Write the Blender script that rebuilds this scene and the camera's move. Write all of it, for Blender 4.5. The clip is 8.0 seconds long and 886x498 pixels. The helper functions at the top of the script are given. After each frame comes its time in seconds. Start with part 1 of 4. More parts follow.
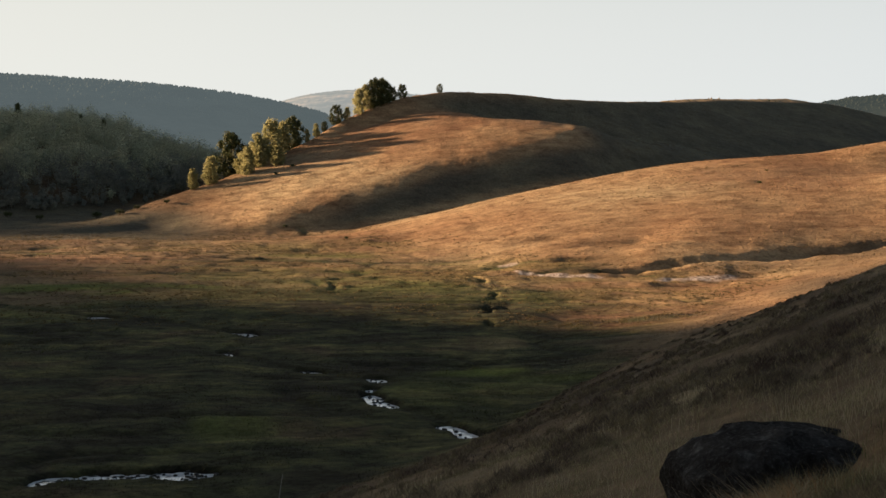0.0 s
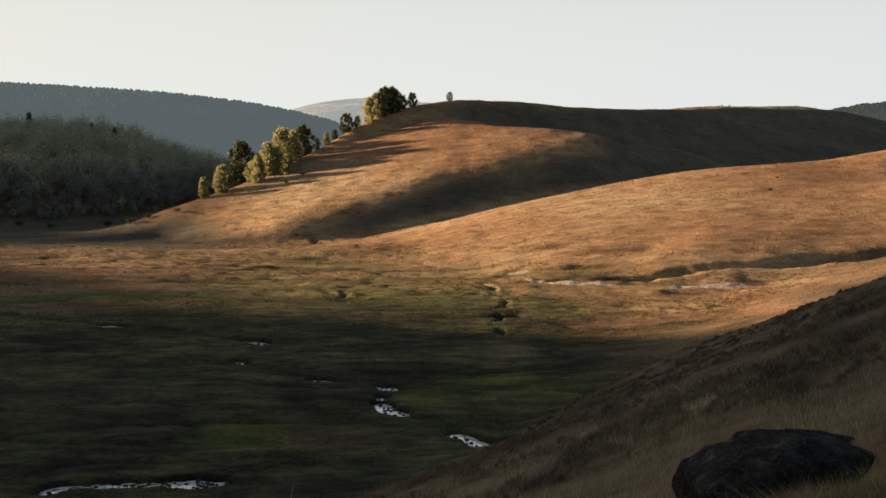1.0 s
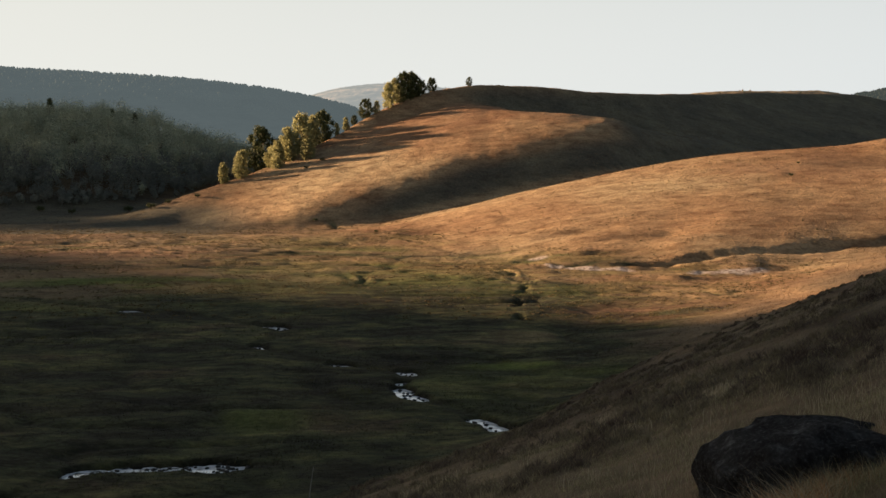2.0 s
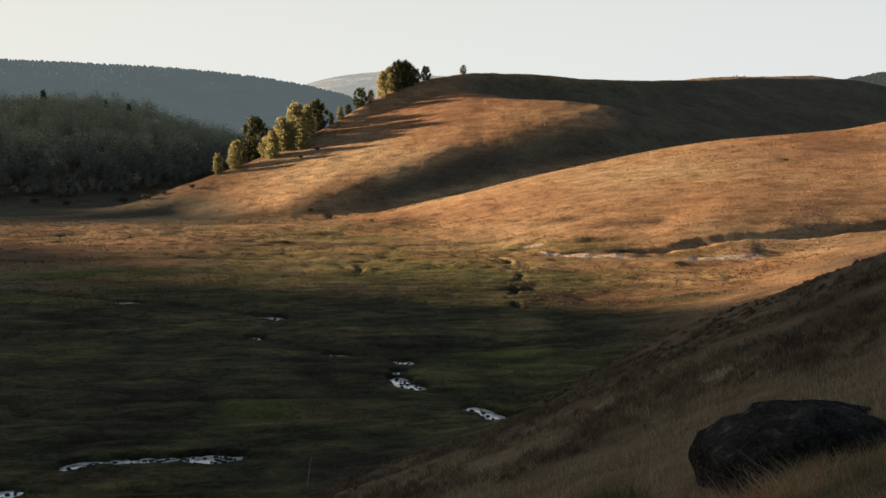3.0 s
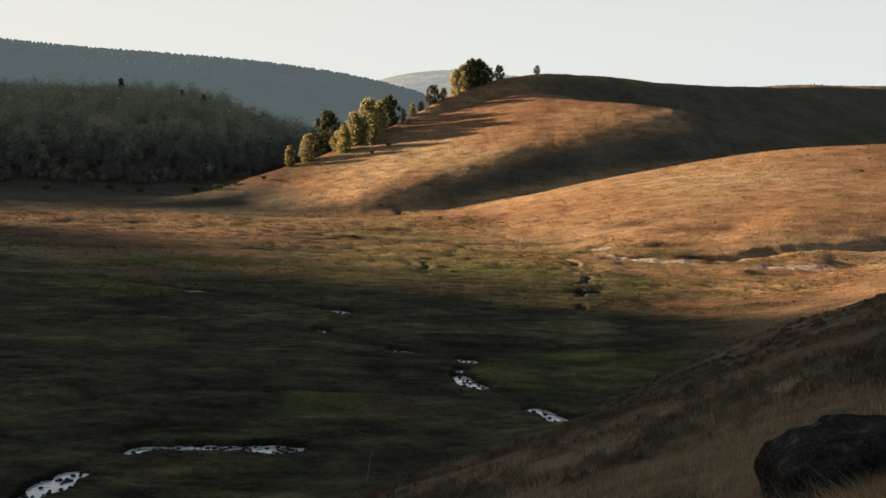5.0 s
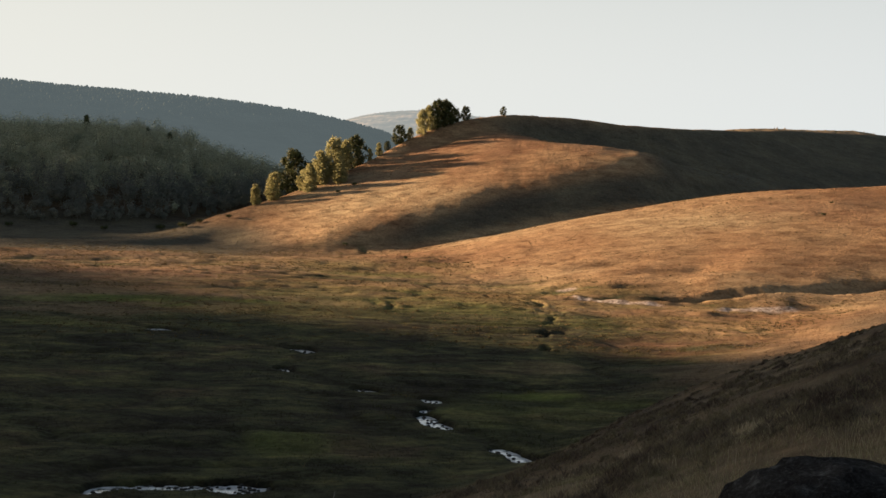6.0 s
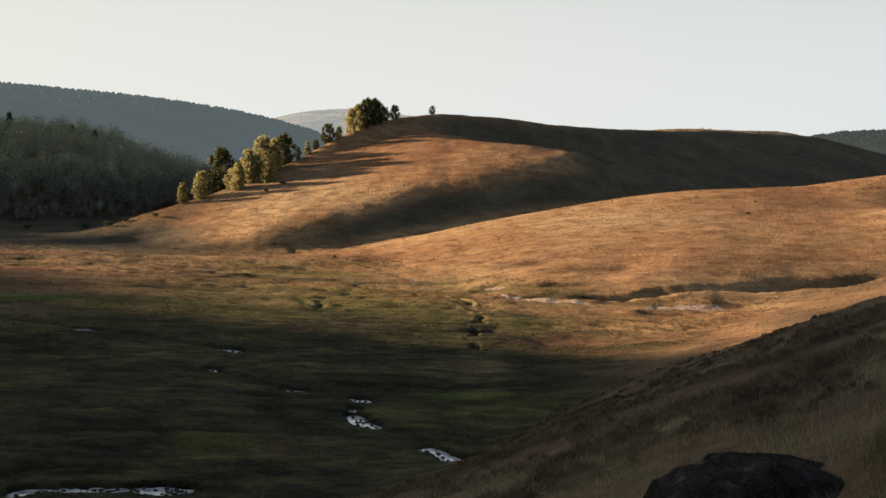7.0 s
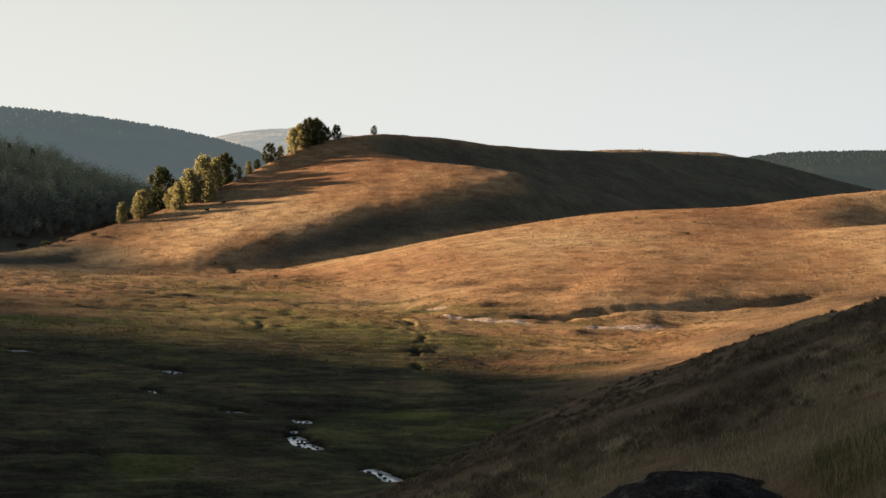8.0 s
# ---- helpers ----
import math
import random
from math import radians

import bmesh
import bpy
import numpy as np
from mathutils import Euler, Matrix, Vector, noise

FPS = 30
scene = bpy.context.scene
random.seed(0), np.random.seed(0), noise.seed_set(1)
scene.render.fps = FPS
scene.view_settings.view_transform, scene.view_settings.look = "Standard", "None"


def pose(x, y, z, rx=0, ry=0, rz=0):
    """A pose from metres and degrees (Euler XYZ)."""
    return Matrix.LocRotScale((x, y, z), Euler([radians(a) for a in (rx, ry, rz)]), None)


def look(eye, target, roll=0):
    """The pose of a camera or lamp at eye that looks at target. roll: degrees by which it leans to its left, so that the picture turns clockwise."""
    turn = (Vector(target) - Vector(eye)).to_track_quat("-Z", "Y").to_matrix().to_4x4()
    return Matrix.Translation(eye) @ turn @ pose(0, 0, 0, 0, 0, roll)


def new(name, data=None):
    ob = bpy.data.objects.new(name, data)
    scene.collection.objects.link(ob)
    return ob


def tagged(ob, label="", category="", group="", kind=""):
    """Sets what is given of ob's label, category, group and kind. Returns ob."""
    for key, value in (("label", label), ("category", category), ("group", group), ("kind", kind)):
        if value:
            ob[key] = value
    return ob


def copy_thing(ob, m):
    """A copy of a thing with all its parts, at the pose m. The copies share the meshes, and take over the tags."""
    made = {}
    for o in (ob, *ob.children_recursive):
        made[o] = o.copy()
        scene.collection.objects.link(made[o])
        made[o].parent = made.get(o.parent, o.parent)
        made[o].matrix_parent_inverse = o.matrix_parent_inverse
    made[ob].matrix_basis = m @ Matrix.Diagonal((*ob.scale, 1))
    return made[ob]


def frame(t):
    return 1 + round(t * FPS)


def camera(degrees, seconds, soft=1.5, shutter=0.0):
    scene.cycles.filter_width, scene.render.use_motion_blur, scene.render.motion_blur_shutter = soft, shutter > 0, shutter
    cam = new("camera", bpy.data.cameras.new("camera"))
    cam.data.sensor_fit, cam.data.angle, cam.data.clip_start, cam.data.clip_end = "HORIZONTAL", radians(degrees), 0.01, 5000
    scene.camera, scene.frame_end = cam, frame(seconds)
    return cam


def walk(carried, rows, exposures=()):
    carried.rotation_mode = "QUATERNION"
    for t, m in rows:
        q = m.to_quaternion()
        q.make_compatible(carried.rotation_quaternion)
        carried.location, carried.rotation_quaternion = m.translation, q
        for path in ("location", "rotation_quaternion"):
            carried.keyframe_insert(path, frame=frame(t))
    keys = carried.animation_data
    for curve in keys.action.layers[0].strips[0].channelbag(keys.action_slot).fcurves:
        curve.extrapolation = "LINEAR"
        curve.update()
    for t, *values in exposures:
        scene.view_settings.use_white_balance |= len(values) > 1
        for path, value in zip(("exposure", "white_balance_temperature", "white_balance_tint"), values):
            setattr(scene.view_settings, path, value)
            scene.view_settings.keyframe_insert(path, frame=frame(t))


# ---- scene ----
cam = camera(37.0, 8.0, 1.5)
PATH = [
    (0.0, pose(0.04, 0.02, 20.0, 85.100, 0.000, -0.000)),
    (0.2, pose(0.03, 0.02, 20.0, 85.013, -0.592, -0.208)),
    (0.5, pose(0.03, 0.02, 20.0, 85.386, -0.158, -0.246)),
    (1.0, pose(0.03, 0.02, 20.0, 85.448, 0.154, 0.435)),
    (1.2, pose(0.03, 0.02, 20.0, 85.158, 0.060, 0.512)),
    (1.5, pose(0.03, 0.02, 20.0, 84.939, 0.100, 0.859)),
    (1.7, pose(0.03, 0.02, 20.0, 84.865, 0.187, 1.280)),
    (2.8, pose(0.03, 0.02, 20.0, 84.757, 0.486, 1.017)),
    (3.0, pose(0.03, 0.02, 20.0, 84.317, 0.726, 1.035)),
    (3.5, pose(0.03, 0.02, 20.0, 84.560, 0.873, 0.995)),
    (3.8, pose(0.02, 0.02, 20.0, 83.238, -0.187, 1.844)),
    (4.0, pose(0.01, 0.02, 20.0, 82.876, 0.147, 3.699)),
    (4.2, pose(-0.01, 0.02, 20.0, 82.150, -0.780, 5.400)),
    (4.3, pose(-0.02, 0.02, 20.0, 82.050, -0.900, 6.180)),
    (4.5, pose(-0.03, 0.02, 20.0, 82.869, -0.903, 6.389)),
    (4.8, pose(-0.02, 0.02, 20.0, 83.505, -1.311, 4.568)),
    (5.0, pose(0.00, 0.02, 20.0, 84.251, -1.001, 4.126)),
    (5.2, pose(0.01, 0.02, 20.0, 84.983, -1.214, 3.597)),
    (6.3, pose(0.03, 0.02, 20.0, 86.459, -1.751, 1.826)),
    (6.5, pose(0.02, 0.02, 20.0, 86.815, -1.965, 0.913)),
    (7.0, pose(0.03, 0.02, 20.0, 86.051, -1.730, -0.385)),
    (7.2, pose(0.02, 0.02, 20.0, 85.968, -1.748, -1.548)),
    (7.5, pose(0.01, 0.02, 20.0, 86.403, -1.868, -2.816)),
    (8.0, pose(0.01, 0.02, 20.0, 86.993, -1.891, -2.903)),
]
walk(cam, PATH, [(0.0, 1.0), (8.0, 1.0)])

# ---- world, sun, exposure ----
SUN_AZ, SUN_EL = -72.0, 7.5          # degrees from +Y (negative: towards -X), and above the horizon
sa, se = radians(SUN_AZ), radians(SUN_EL)
TO_SUN = Vector((math.sin(sa) * math.cos(se), math.cos(sa) * math.cos(se), math.sin(se)))

world = bpy.data.worlds.new("sky")
scene.world = world
world.use_nodes = True
wt = world.node_tree
HAZE = (4.08, 4.12, 3.93)
sky = wt.nodes.new("ShaderNodeTexSky")
sky.sky_type = "NISHITA"
sky.sun_disc = False
sky.sun_elevation, sky.sun_rotation = se, sa
sky.air_density, sky.dust_density, sky.ozone_density = 1.0, 2.5, 1.0
# thin evening haze: paler towards the horizon all round
wco = wt.nodes.new("ShaderNodeTexCoord")
sep = wt.nodes.new("ShaderNodeSeparateXYZ")
wt.links.new(wco.outputs["Generated"], sep.inputs[0])
low = wt.nodes.new("ShaderNodeMapRange")
low.interpolation_type = "SMOOTHSTEP"
wt.links.new(sep.outputs["Z"], low.inputs["Value"])
for k, v in (("From Min", 0.48), ("From Max", 0.02), ("To Min", 0.0), ("To Max", 1.0)):
    low.inputs[k].default_value = v
hsv = wt.nodes.new("ShaderNodeHueSaturation")
hsv.inputs["Saturation"].default_value = 0.9
hsv.inputs["Value"].default_value = 0.62
wt.links.new(sky.outputs[0], hsv.inputs["Color"])
wmix = wt.nodes.new("ShaderNodeMix")
wmix.data_type = "RGBA"
wt.links.new(low.outputs["Result"], wmix.inputs[0])
wt.links.new(hsv.outputs[0], wmix.inputs[6])
# warmer and brighter on the sun's side
side = wt.nodes.new("ShaderNodeMapRange")
wt.links.new(sep.outputs["X"], side.inputs["Value"])
for k, v in (("From Min", -0.35), ("From Max", 0.4), ("To Min", 0.0), ("To Max", 1.0)):
    side.inputs[k].default_value = v
hmix = wt.nodes.new("ShaderNodeMix")
hmix.data_type = "RGBA"
wt.links.new(side.outputs["Result"], hmix.inputs[0])
hmix.inputs[6].default_value = (HAZE[0] * 1.03, HAZE[1] * 1.02, HAZE[2], 1)
hmix.inputs[7].default_value = (HAZE[0] * 0.92, HAZE[1] * 0.95, HAZE[2] * 1.0, 1)
wt.links.new(hmix.outputs[2], wmix.inputs[7])
wt.links.new(wmix.outputs[2], wt.nodes["Background"].inputs[0])
wt.nodes["Background"].inputs[1].default_value = 0.10

lamp = bpy.data.lights.new("sun", "SUN")
lamp.energy, lamp.angle, lamp.color = 9.7, radians(1.7), (1.0, 0.67, 0.41)
sun = new("sun", lamp)
sun.matrix_world = look(TO_SUN * 900, (0, 0, 0))


# ---- materials ----
def nodes_of(name):
    m = bpy.data.materials.new(name)
    m.use_nodes = True
    t = m.node_tree
    return m, t, t.nodes["Principled BSDF"]


def add(t, kind, **values):
    n = t.nodes.new(kind)
    for k, v in values.items():
        n.inputs[k.replace("_", " ")].default_value = v
    return n


def noise_tex(t, coord, scale, detail=4.0, rough=0.55, stretch=None):
    n = add(t, "ShaderNodeTexNoise", Scale=scale, Detail=detail, Roughness=rough)
    if stretch:
        mp = add(t, "ShaderNodeMapping", Scale=stretch)
        t.links.new(coord, mp.inputs["Vector"])
        coord = mp.outputs["Vector"]
    t.links.new(coord, n.inputs["Vector"])
    return n.outputs["Fac"]


def ramp(t, fac, stops):
    n = t.nodes.new("ShaderNodeValToRGB")
    els = n.color_ramp.elements
    while len(els) < len(stops):
        els.new(0.5)
    for e, (p, c) in zip(els, stops):
        e.position, e.color = p, (*c, 1)
    t.links.new(fac, n.inputs["Fac"])
    return n.outputs["Color"]


def mix(t, fac, a, b, mode="MIX"):
    n = t.nodes.new("ShaderNodeMix")
    n.data_type, n.blend_type = "RGBA", mode
    for sock, v in ((n.inputs[0], fac), (n.inputs[6], a), (n.inputs[7], b)):
        if isinstance(v, bpy.types.NodeSocket):
            t.links.new(v, sock)
        else:
            sock.default_value = v if not isinstance(v, tuple) else (*v, 1)
    return n.outputs[2]


def bump(t, bsdf, height, strength, distance):
    n = add(t, "ShaderNodeBump", Strength=strength, Distance=distance)
    t.links.new(height, n.inputs["Height"])
    t.links.new(n.outputs["Normal"], bsdf.inputs["Normal"])


def attr(t, name):
    n = t.nodes.new("ShaderNodeAttribute")
    n.attribute_name = name
    return n.outputs["Fac"]


def meadow_material():
    m, t, b = nodes_of("meadow_ground")
    co = t.nodes.new("ShaderNodeTexCoord").outputs["Object"]
    big = noise_tex(t, co, 0.022, 5)
    mid = noise_tex(t, co, 0.12, 6, 0.62, (0.75, 1.0, 1.0))
    patch = noise_tex(t, co, 0.075, 7, 0.66, (0.75, 1.0, 1.0))
    tuft = noise_tex(t, co, 0.5, 6, 0.7, (0.5, 1.0, 1.0))
    fine = noise_tex(t, co, 1.9, 5, 0.7)
    dry = ramp(t, big, [(0.36, (0.262, 0.158, 0.089)), (0.5, (0.310, 0.210, 0.122)), (0.64, (0.348, 0.268, 0.164))])
    dry = mix(t, 0.32, dry, ramp(t, mid, [(0.34, (0.68, 0.62, 0.60)), (0.48, (1.0, 0.99, 0.98)), (0.64, (1.16, 1.17, 1.16))]), "MULTIPLY")
    # sheep tracks that follow the contours of the hills, shade on their steps painted in
    tracks = noise_tex(t, co, 1.0, 5, 0.62, (0.28, 0.16, 1.3))
    dry = mix(t, 0.65, dry, ramp(t, tracks, [(0.32, (0.45, 0.38, 0.34)), (0.42, (0.84, 0.80, 0.78)), (0.52, (1.03, 1.03, 1.02)), (0.68, (1.22, 1.22, 1.18))]), "MULTIPLY")
    # short dark rows between the tussocks, painted in place of their shadows
    lines = noise_tex(t, co, 0.2, 5, 0.66, (0.6, 1.0, 1.0))
    rows = noise_tex(t, co, 0.42, 5, 0.68, (0.42, 1.0, 1.0))
    dry = mix(t, 0.6, dry, ramp(t, rows, [(0.34, (0.50, 0.42, 0.38)), (0.42, (0.80, 0.75, 0.72)), (0.50, (1.02, 1.02, 1.0)), (0.66, (1.20, 1.20, 1.18))]), "MULTIPLY")
    lush = ramp(t, patch, [(0.30, (0.024, 0.022, 0.015)), (0.42, (0.042, 0.040, 0.024)), (0.50, (0.056, 0.060, 0.030)), (0.57, (0.092, 0.088, 0.042)), (0.65, (0.096, 0.074, 0.044)), (0.76, (0.160, 0.122, 0.075))])
    lush = mix(t, 0.8, lush, ramp(t, mid, [(0.34, (0.62, 0.62, 0.64)), (0.48, (0.98, 0.99, 1.0)), (0.64, (1.35, 1.32, 1.2))]), "MULTIPLY")
    lush = mix(t, 0.75, lush, ramp(t, lines, [(0.40, (1.2, 1.2, 1.15)), (0.475, (1.0, 1.0, 1.0)), (0.50, (0.40, 0.38, 0.38)), (0.525, (1.0, 1.0, 1.0)), (0.60, (1.3, 1.25, 1.15)), (0.70, (1.7, 1.55, 1.35))]), "MULTIPLY")
    lush = mix(t, 0.7, lush, ramp(t, tuft, [(0.36, (0.35, 0.34, 0.34)), (0.48, (0.9, 0.9, 0.9)), (0.56, (1.2, 1.2, 1.1)), (0.68, (1.9, 1.8, 1.5))]), "MULTIPLY")
    heath = ramp(t, mid, [(0.32, (0.062, 0.043, 0.032)), (0.5, (0.112, 0.083, 0.055)), (0.68, (0.155, 0.12, 0.076))])
    rust = ramp(t, mid, [(0.34, (0.17, 0.080, 0.046)), (0.5, (0.25, 0.135, 0.080)), (0.66, (0.33, 0.215, 0.135))])
    green = ramp(t, mid, [(0.34, (0.070, 0.085, 0.022)), (0.5, (0.120, 0.145, 0.034)), (0.66, (0.190, 0.195, 0.055))])
    col = mix(t, attr(t, "wet"), dry, lush)
    col = mix(t, attr(t, "heath"), col, heath)
    col = mix(t, attr(t, "rust"), col, rust)
    col = mix(t, attr(t, "green"), col, green)
    # dark greyish colour laid on the ground where the hill's shade falls
    shade_color = ramp(t, patch, [(0.36, (0.082, 0.078, 0.062)), (0.5, (0.106, 0.100, 0.074)), (0.64, (0.135, 0.124, 0.086))])
    col = mix(t, attr(t, "shade_tint"), col, shade_color)
    # wet beyond one: dark muddy banks, and the painted shade of cut channels
    mud_shade = t.nodes.new("ShaderNodeMath")
    mud_shade.operation, mud_shade.use_clamp = "SUBTRACT", True
    t.links.new(attr(t, "wet"), mud_shade.inputs[0])
    mud_shade.inputs[1].default_value = 1.0
    col = mix(t, mud_shade.outputs[0], col, ramp(t, fine, [(0.3, (0.008, 0.007, 0.006)), (0.7, (0.035, 0.030, 0.022))]))
    soil = ramp(t, fine, [(0.34, (0.20, 0.15, 0.125)), (0.47, (0.40, 0.335, 0.30)), (0.62, (0.60, 0.55, 0.51))])
    col = mix(t, attr(t, "soil"), col, soil)
    col = mix(t, 0.6, col, ramp(t, fine, [(0.32, (0.42, 0.39, 0.36)), (0.52, (1.0, 1.0, 1.0)), (0.70, (1.4, 1.36, 1.28))]), "MULTIPLY")
    col = mix(t, 0.5, col, ramp(t, tuft, [(0.34, (0.50, 0.44, 0.40)), (0.47, (0.94, 0.92, 0.90)), (0.57, (1.12, 1.12, 1.10)), (0.70, (1.35, 1.32, 1.22))]), "MULTIPLY")
    t.links.new(col, b.inputs["Base Color"])
    b.inputs["Roughness"].default_value = 0.95
    b.inputs["Specular IOR Level"].default_value = 0.1
    bump(t, b, noise_tex(t, co, 1.5, 6, 0.7), 0.6, 0.35)
    return m


def leaf_material(name, stops, translucent=0.4, scale=0.9, rugged=0.0):
    """Leaves or grass: matt, letting some light through, each leaf a little different."""
    m, t, b = nodes_of(name)
    geo = t.nodes.new("ShaderNodeNewGeometry")
    co = t.nodes.new("ShaderNodeTexCoord").outputs["Object"]
    n = noise_tex(t, co, scale, 3)
    add_ = t.nodes.new("ShaderNodeMath")
    add_.operation = "MULTIPLY_ADD"
    t.links.new(geo.outputs["Random Per Island"], add_.inputs[0])
    add_.inputs[1].default_value = 0.5
    sub = t.nodes.new("ShaderNodeMath")
    sub.operation = "MULTIPLY_ADD"
    t.links.new(n, sub.inputs[0])
    sub.inputs[1].default_value, sub.inputs[2].default_value = 1.4, -0.45
    t.links.new(sub.outputs[0], add_.inputs[2])
    col = ramp(t, add_.outputs[0], stops)
    t.links.new(col, b.inputs["Base Color"])
    b.inputs["Roughness"].default_value = 0.75
    b.inputs["Specular IOR Level"].default_value = 0.15
    if rugged:
        bump(t, b, noise_tex(t, co, 1.3, 5, 0.7), 1.0, rugged)
    tr = t.nodes.new("ShaderNodeBsdfTranslucent")
    t.links.new(col, tr.inputs["Color"])
    ms = t.nodes.new("ShaderNodeMixShader")
    ms.inputs[0].default_value = translucent
    t.links.new(b.outputs[0], ms.inputs[1])
    t.links.new(tr.outputs[0], ms.inputs[2])
    t.links.new(ms.outputs[0], t.nodes["Material Output"].inputs["Surface"])
    return m


def plain_material(name, stops, scale, rough=0.9, bump_by=0.4, bump_dist=0.05, spec=0.2):
    m, t, b = nodes_of(name)
    co = t.nodes.new("ShaderNodeTexCoord").outputs["Object"]
    n = noise_tex(t, co, scale, 7, 0.65)
    n2 = noise_tex(t, co, scale * 7, 4, 0.6)
    t.links.new(mix(t, 0.4, ramp(t, n, stops), ramp(t, n2, stops)), b.inputs["Base Color"])
    b.inputs["Roughness"].default_value = rough
    b.inputs["Specular IOR Level"].default_value = spec
    bump(t, b, n2, bump_by, bump_dist)
    return m


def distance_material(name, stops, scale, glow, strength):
    """A far backdrop; the haze of kilometres of evening air is added as an even glow."""
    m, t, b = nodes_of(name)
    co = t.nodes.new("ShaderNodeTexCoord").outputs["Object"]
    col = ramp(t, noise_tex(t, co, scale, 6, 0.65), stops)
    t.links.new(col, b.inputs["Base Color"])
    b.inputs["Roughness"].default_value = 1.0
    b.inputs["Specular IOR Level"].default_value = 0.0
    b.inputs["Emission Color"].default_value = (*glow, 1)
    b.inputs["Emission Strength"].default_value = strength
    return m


MEADOW = meadow_material()
GRASS_NEAR = leaf_material("slope_grass", [(0.06, (0.095, 0.070, 0.052)), (0.25, (0.185, 0.150, 0.088)), (0.42, (0.205, 0.198, 0.094)), (0.58, (0.34, 0.285, 0.168)), (0.74, (0.52, 0.43, 0.27)), (0.92, (0.26, 0.25, 0.11))], 0.3, 0.85)
STRAW = leaf_material("straw", [(0.1, (0.40, 0.32, 0.20)), (0.9, (0.62, 0.52, 0.36))], 0.3, 0.8)
GRASS_RUST = leaf_material("rusty_grass", [(0.12, (0.11, 0.062, 0.034)), (0.4, (0.28, 0.145, 0.068)), (0.62, (0.48, 0.26, 0.12)), (0.9, (0.70, 0.50, 0.28))], 0.3, 0.8)
GRASS_GREEN = leaf_material("green_grass", [(0.1, (0.060, 0.070, 0.024)), (0.5, (0.12, 0.140, 0.042)), (0.9, (0.24, 0.23, 0.09))], 0.35, 0.6)
GRASS_WET = leaf_material("marsh_grass", [(0.1, (0.03, 0.036, 0.014)), (0.45, (0.07, 0.08, 0.024)), (0.75, (0.13, 0.12, 0.04)), (0.95, (0.2, 0.15, 0.06))], 0.3, 0.12)
GRASS_FAR = leaf_material("lower_slope_grass", [(0.06, (0.050, 0.036, 0.030)), (0.25, (0.105, 0.082, 0.052)), (0.42, (0.125, 0.118, 0.056)), (0.58, (0.20, 0.165, 0.10)), (0.74, (0.29, 0.235, 0.15)), (0.92, (0.165, 0.156, 0.075))], 0.3, 0.5)
HEATHER = leaf_material("heather", [(0.1, (0.080, 0.058, 0.048)), (0.4, (0.150, 0.112, 0.086)), (0.7, (0.235, 0.20, 0.12)), (0.92, (0.32, 0.26, 0.155))], 0.35, 0.35)
LEAF_GOLD = leaf_material("birch_leaf", [(0.1, (0.23, 0.235, 0.115)), (0.4, (0.30, 0.295, 0.142)), (0.7, (0.37, 0.345, 0.170)), (0.95, (0.42, 0.375, 0.20))], 0.55, 0.3)
LEAF_DARK = leaf_material("pine_needle", [(0.1, (0.030, 0.040, 0.018)), (0.5, (0.06, 0.072, 0.028)), (0.9, (0.10, 0.105, 0.042))], 0.15, 0.5)
# pale wood leaf colours stand in for haze, the dark copy for shade
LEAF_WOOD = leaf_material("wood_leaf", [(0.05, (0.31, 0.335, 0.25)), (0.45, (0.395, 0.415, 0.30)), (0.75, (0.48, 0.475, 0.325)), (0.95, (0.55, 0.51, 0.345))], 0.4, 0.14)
LEAF_WOOD_DARK = leaf_material("wood_leaf_dark", [(0.05, (0.165, 0.177, 0.160)), (0.45, (0.215, 0.227, 0.200)), (0.75, (0.26, 0.263, 0.215)), (0.95, (0.31, 0.30, 0.23))], 0.45, 0.10)
BARK = plain_material("bark", [(0.3, (0.06, 0.045, 0.035)), (0.6, (0.2, 0.17, 0.14))], 3.0, 0.95, 0.6, 0.03)
BARK_GREY = plain_material("grey_bark", [(0.35, (0.11, 0.11, 0.10)), (0.6, (0.24, 0.23, 0.21))], 2.0, 0.9, 0.3, 0.02)
BARK_PALE = plain_material("birch_bark", [(0.35, (0.20, 0.19, 0.17)), (0.6, (0.42, 0.40, 0.37))], 2.0, 0.9, 0.3, 0.02)
ROCK = plain_material("lichen_rock", [(0.34, (0.024, 0.021, 0.019)), (0.5, (0.055, 0.050, 0.048)), (0.60, (0.10, 0.096, 0.094)), (0.68, (0.26, 0.26, 0.25))], 3.6, 0.95, 1.0, 0.2, 0.05)
STONE = plain_material("wet_stone", [(0.3, (0.008, 0.008, 0.007)), (0.6, (0.024, 0.023, 0.021))], 3.0, 0.6, 0.5, 0.03, 0.4)
TUFT = leaf_material("grass_tuft", [(0.08, (0.055, 0.050, 0.022)), (0.3, (0.10, 0.085, 0.040)), (0.55, (0.155, 0.115, 0.060)), (0.8, (0.21, 0.155, 0.085)), (0.95, (0.09, 0.09, 0.032))], 0.25, 0.08)
FLOWER = plain_material("flower_petal", [(0.3, (0.6, 0.58, 0.52)), (0.7, (0.8, 0.78, 0.72))], 8.0)


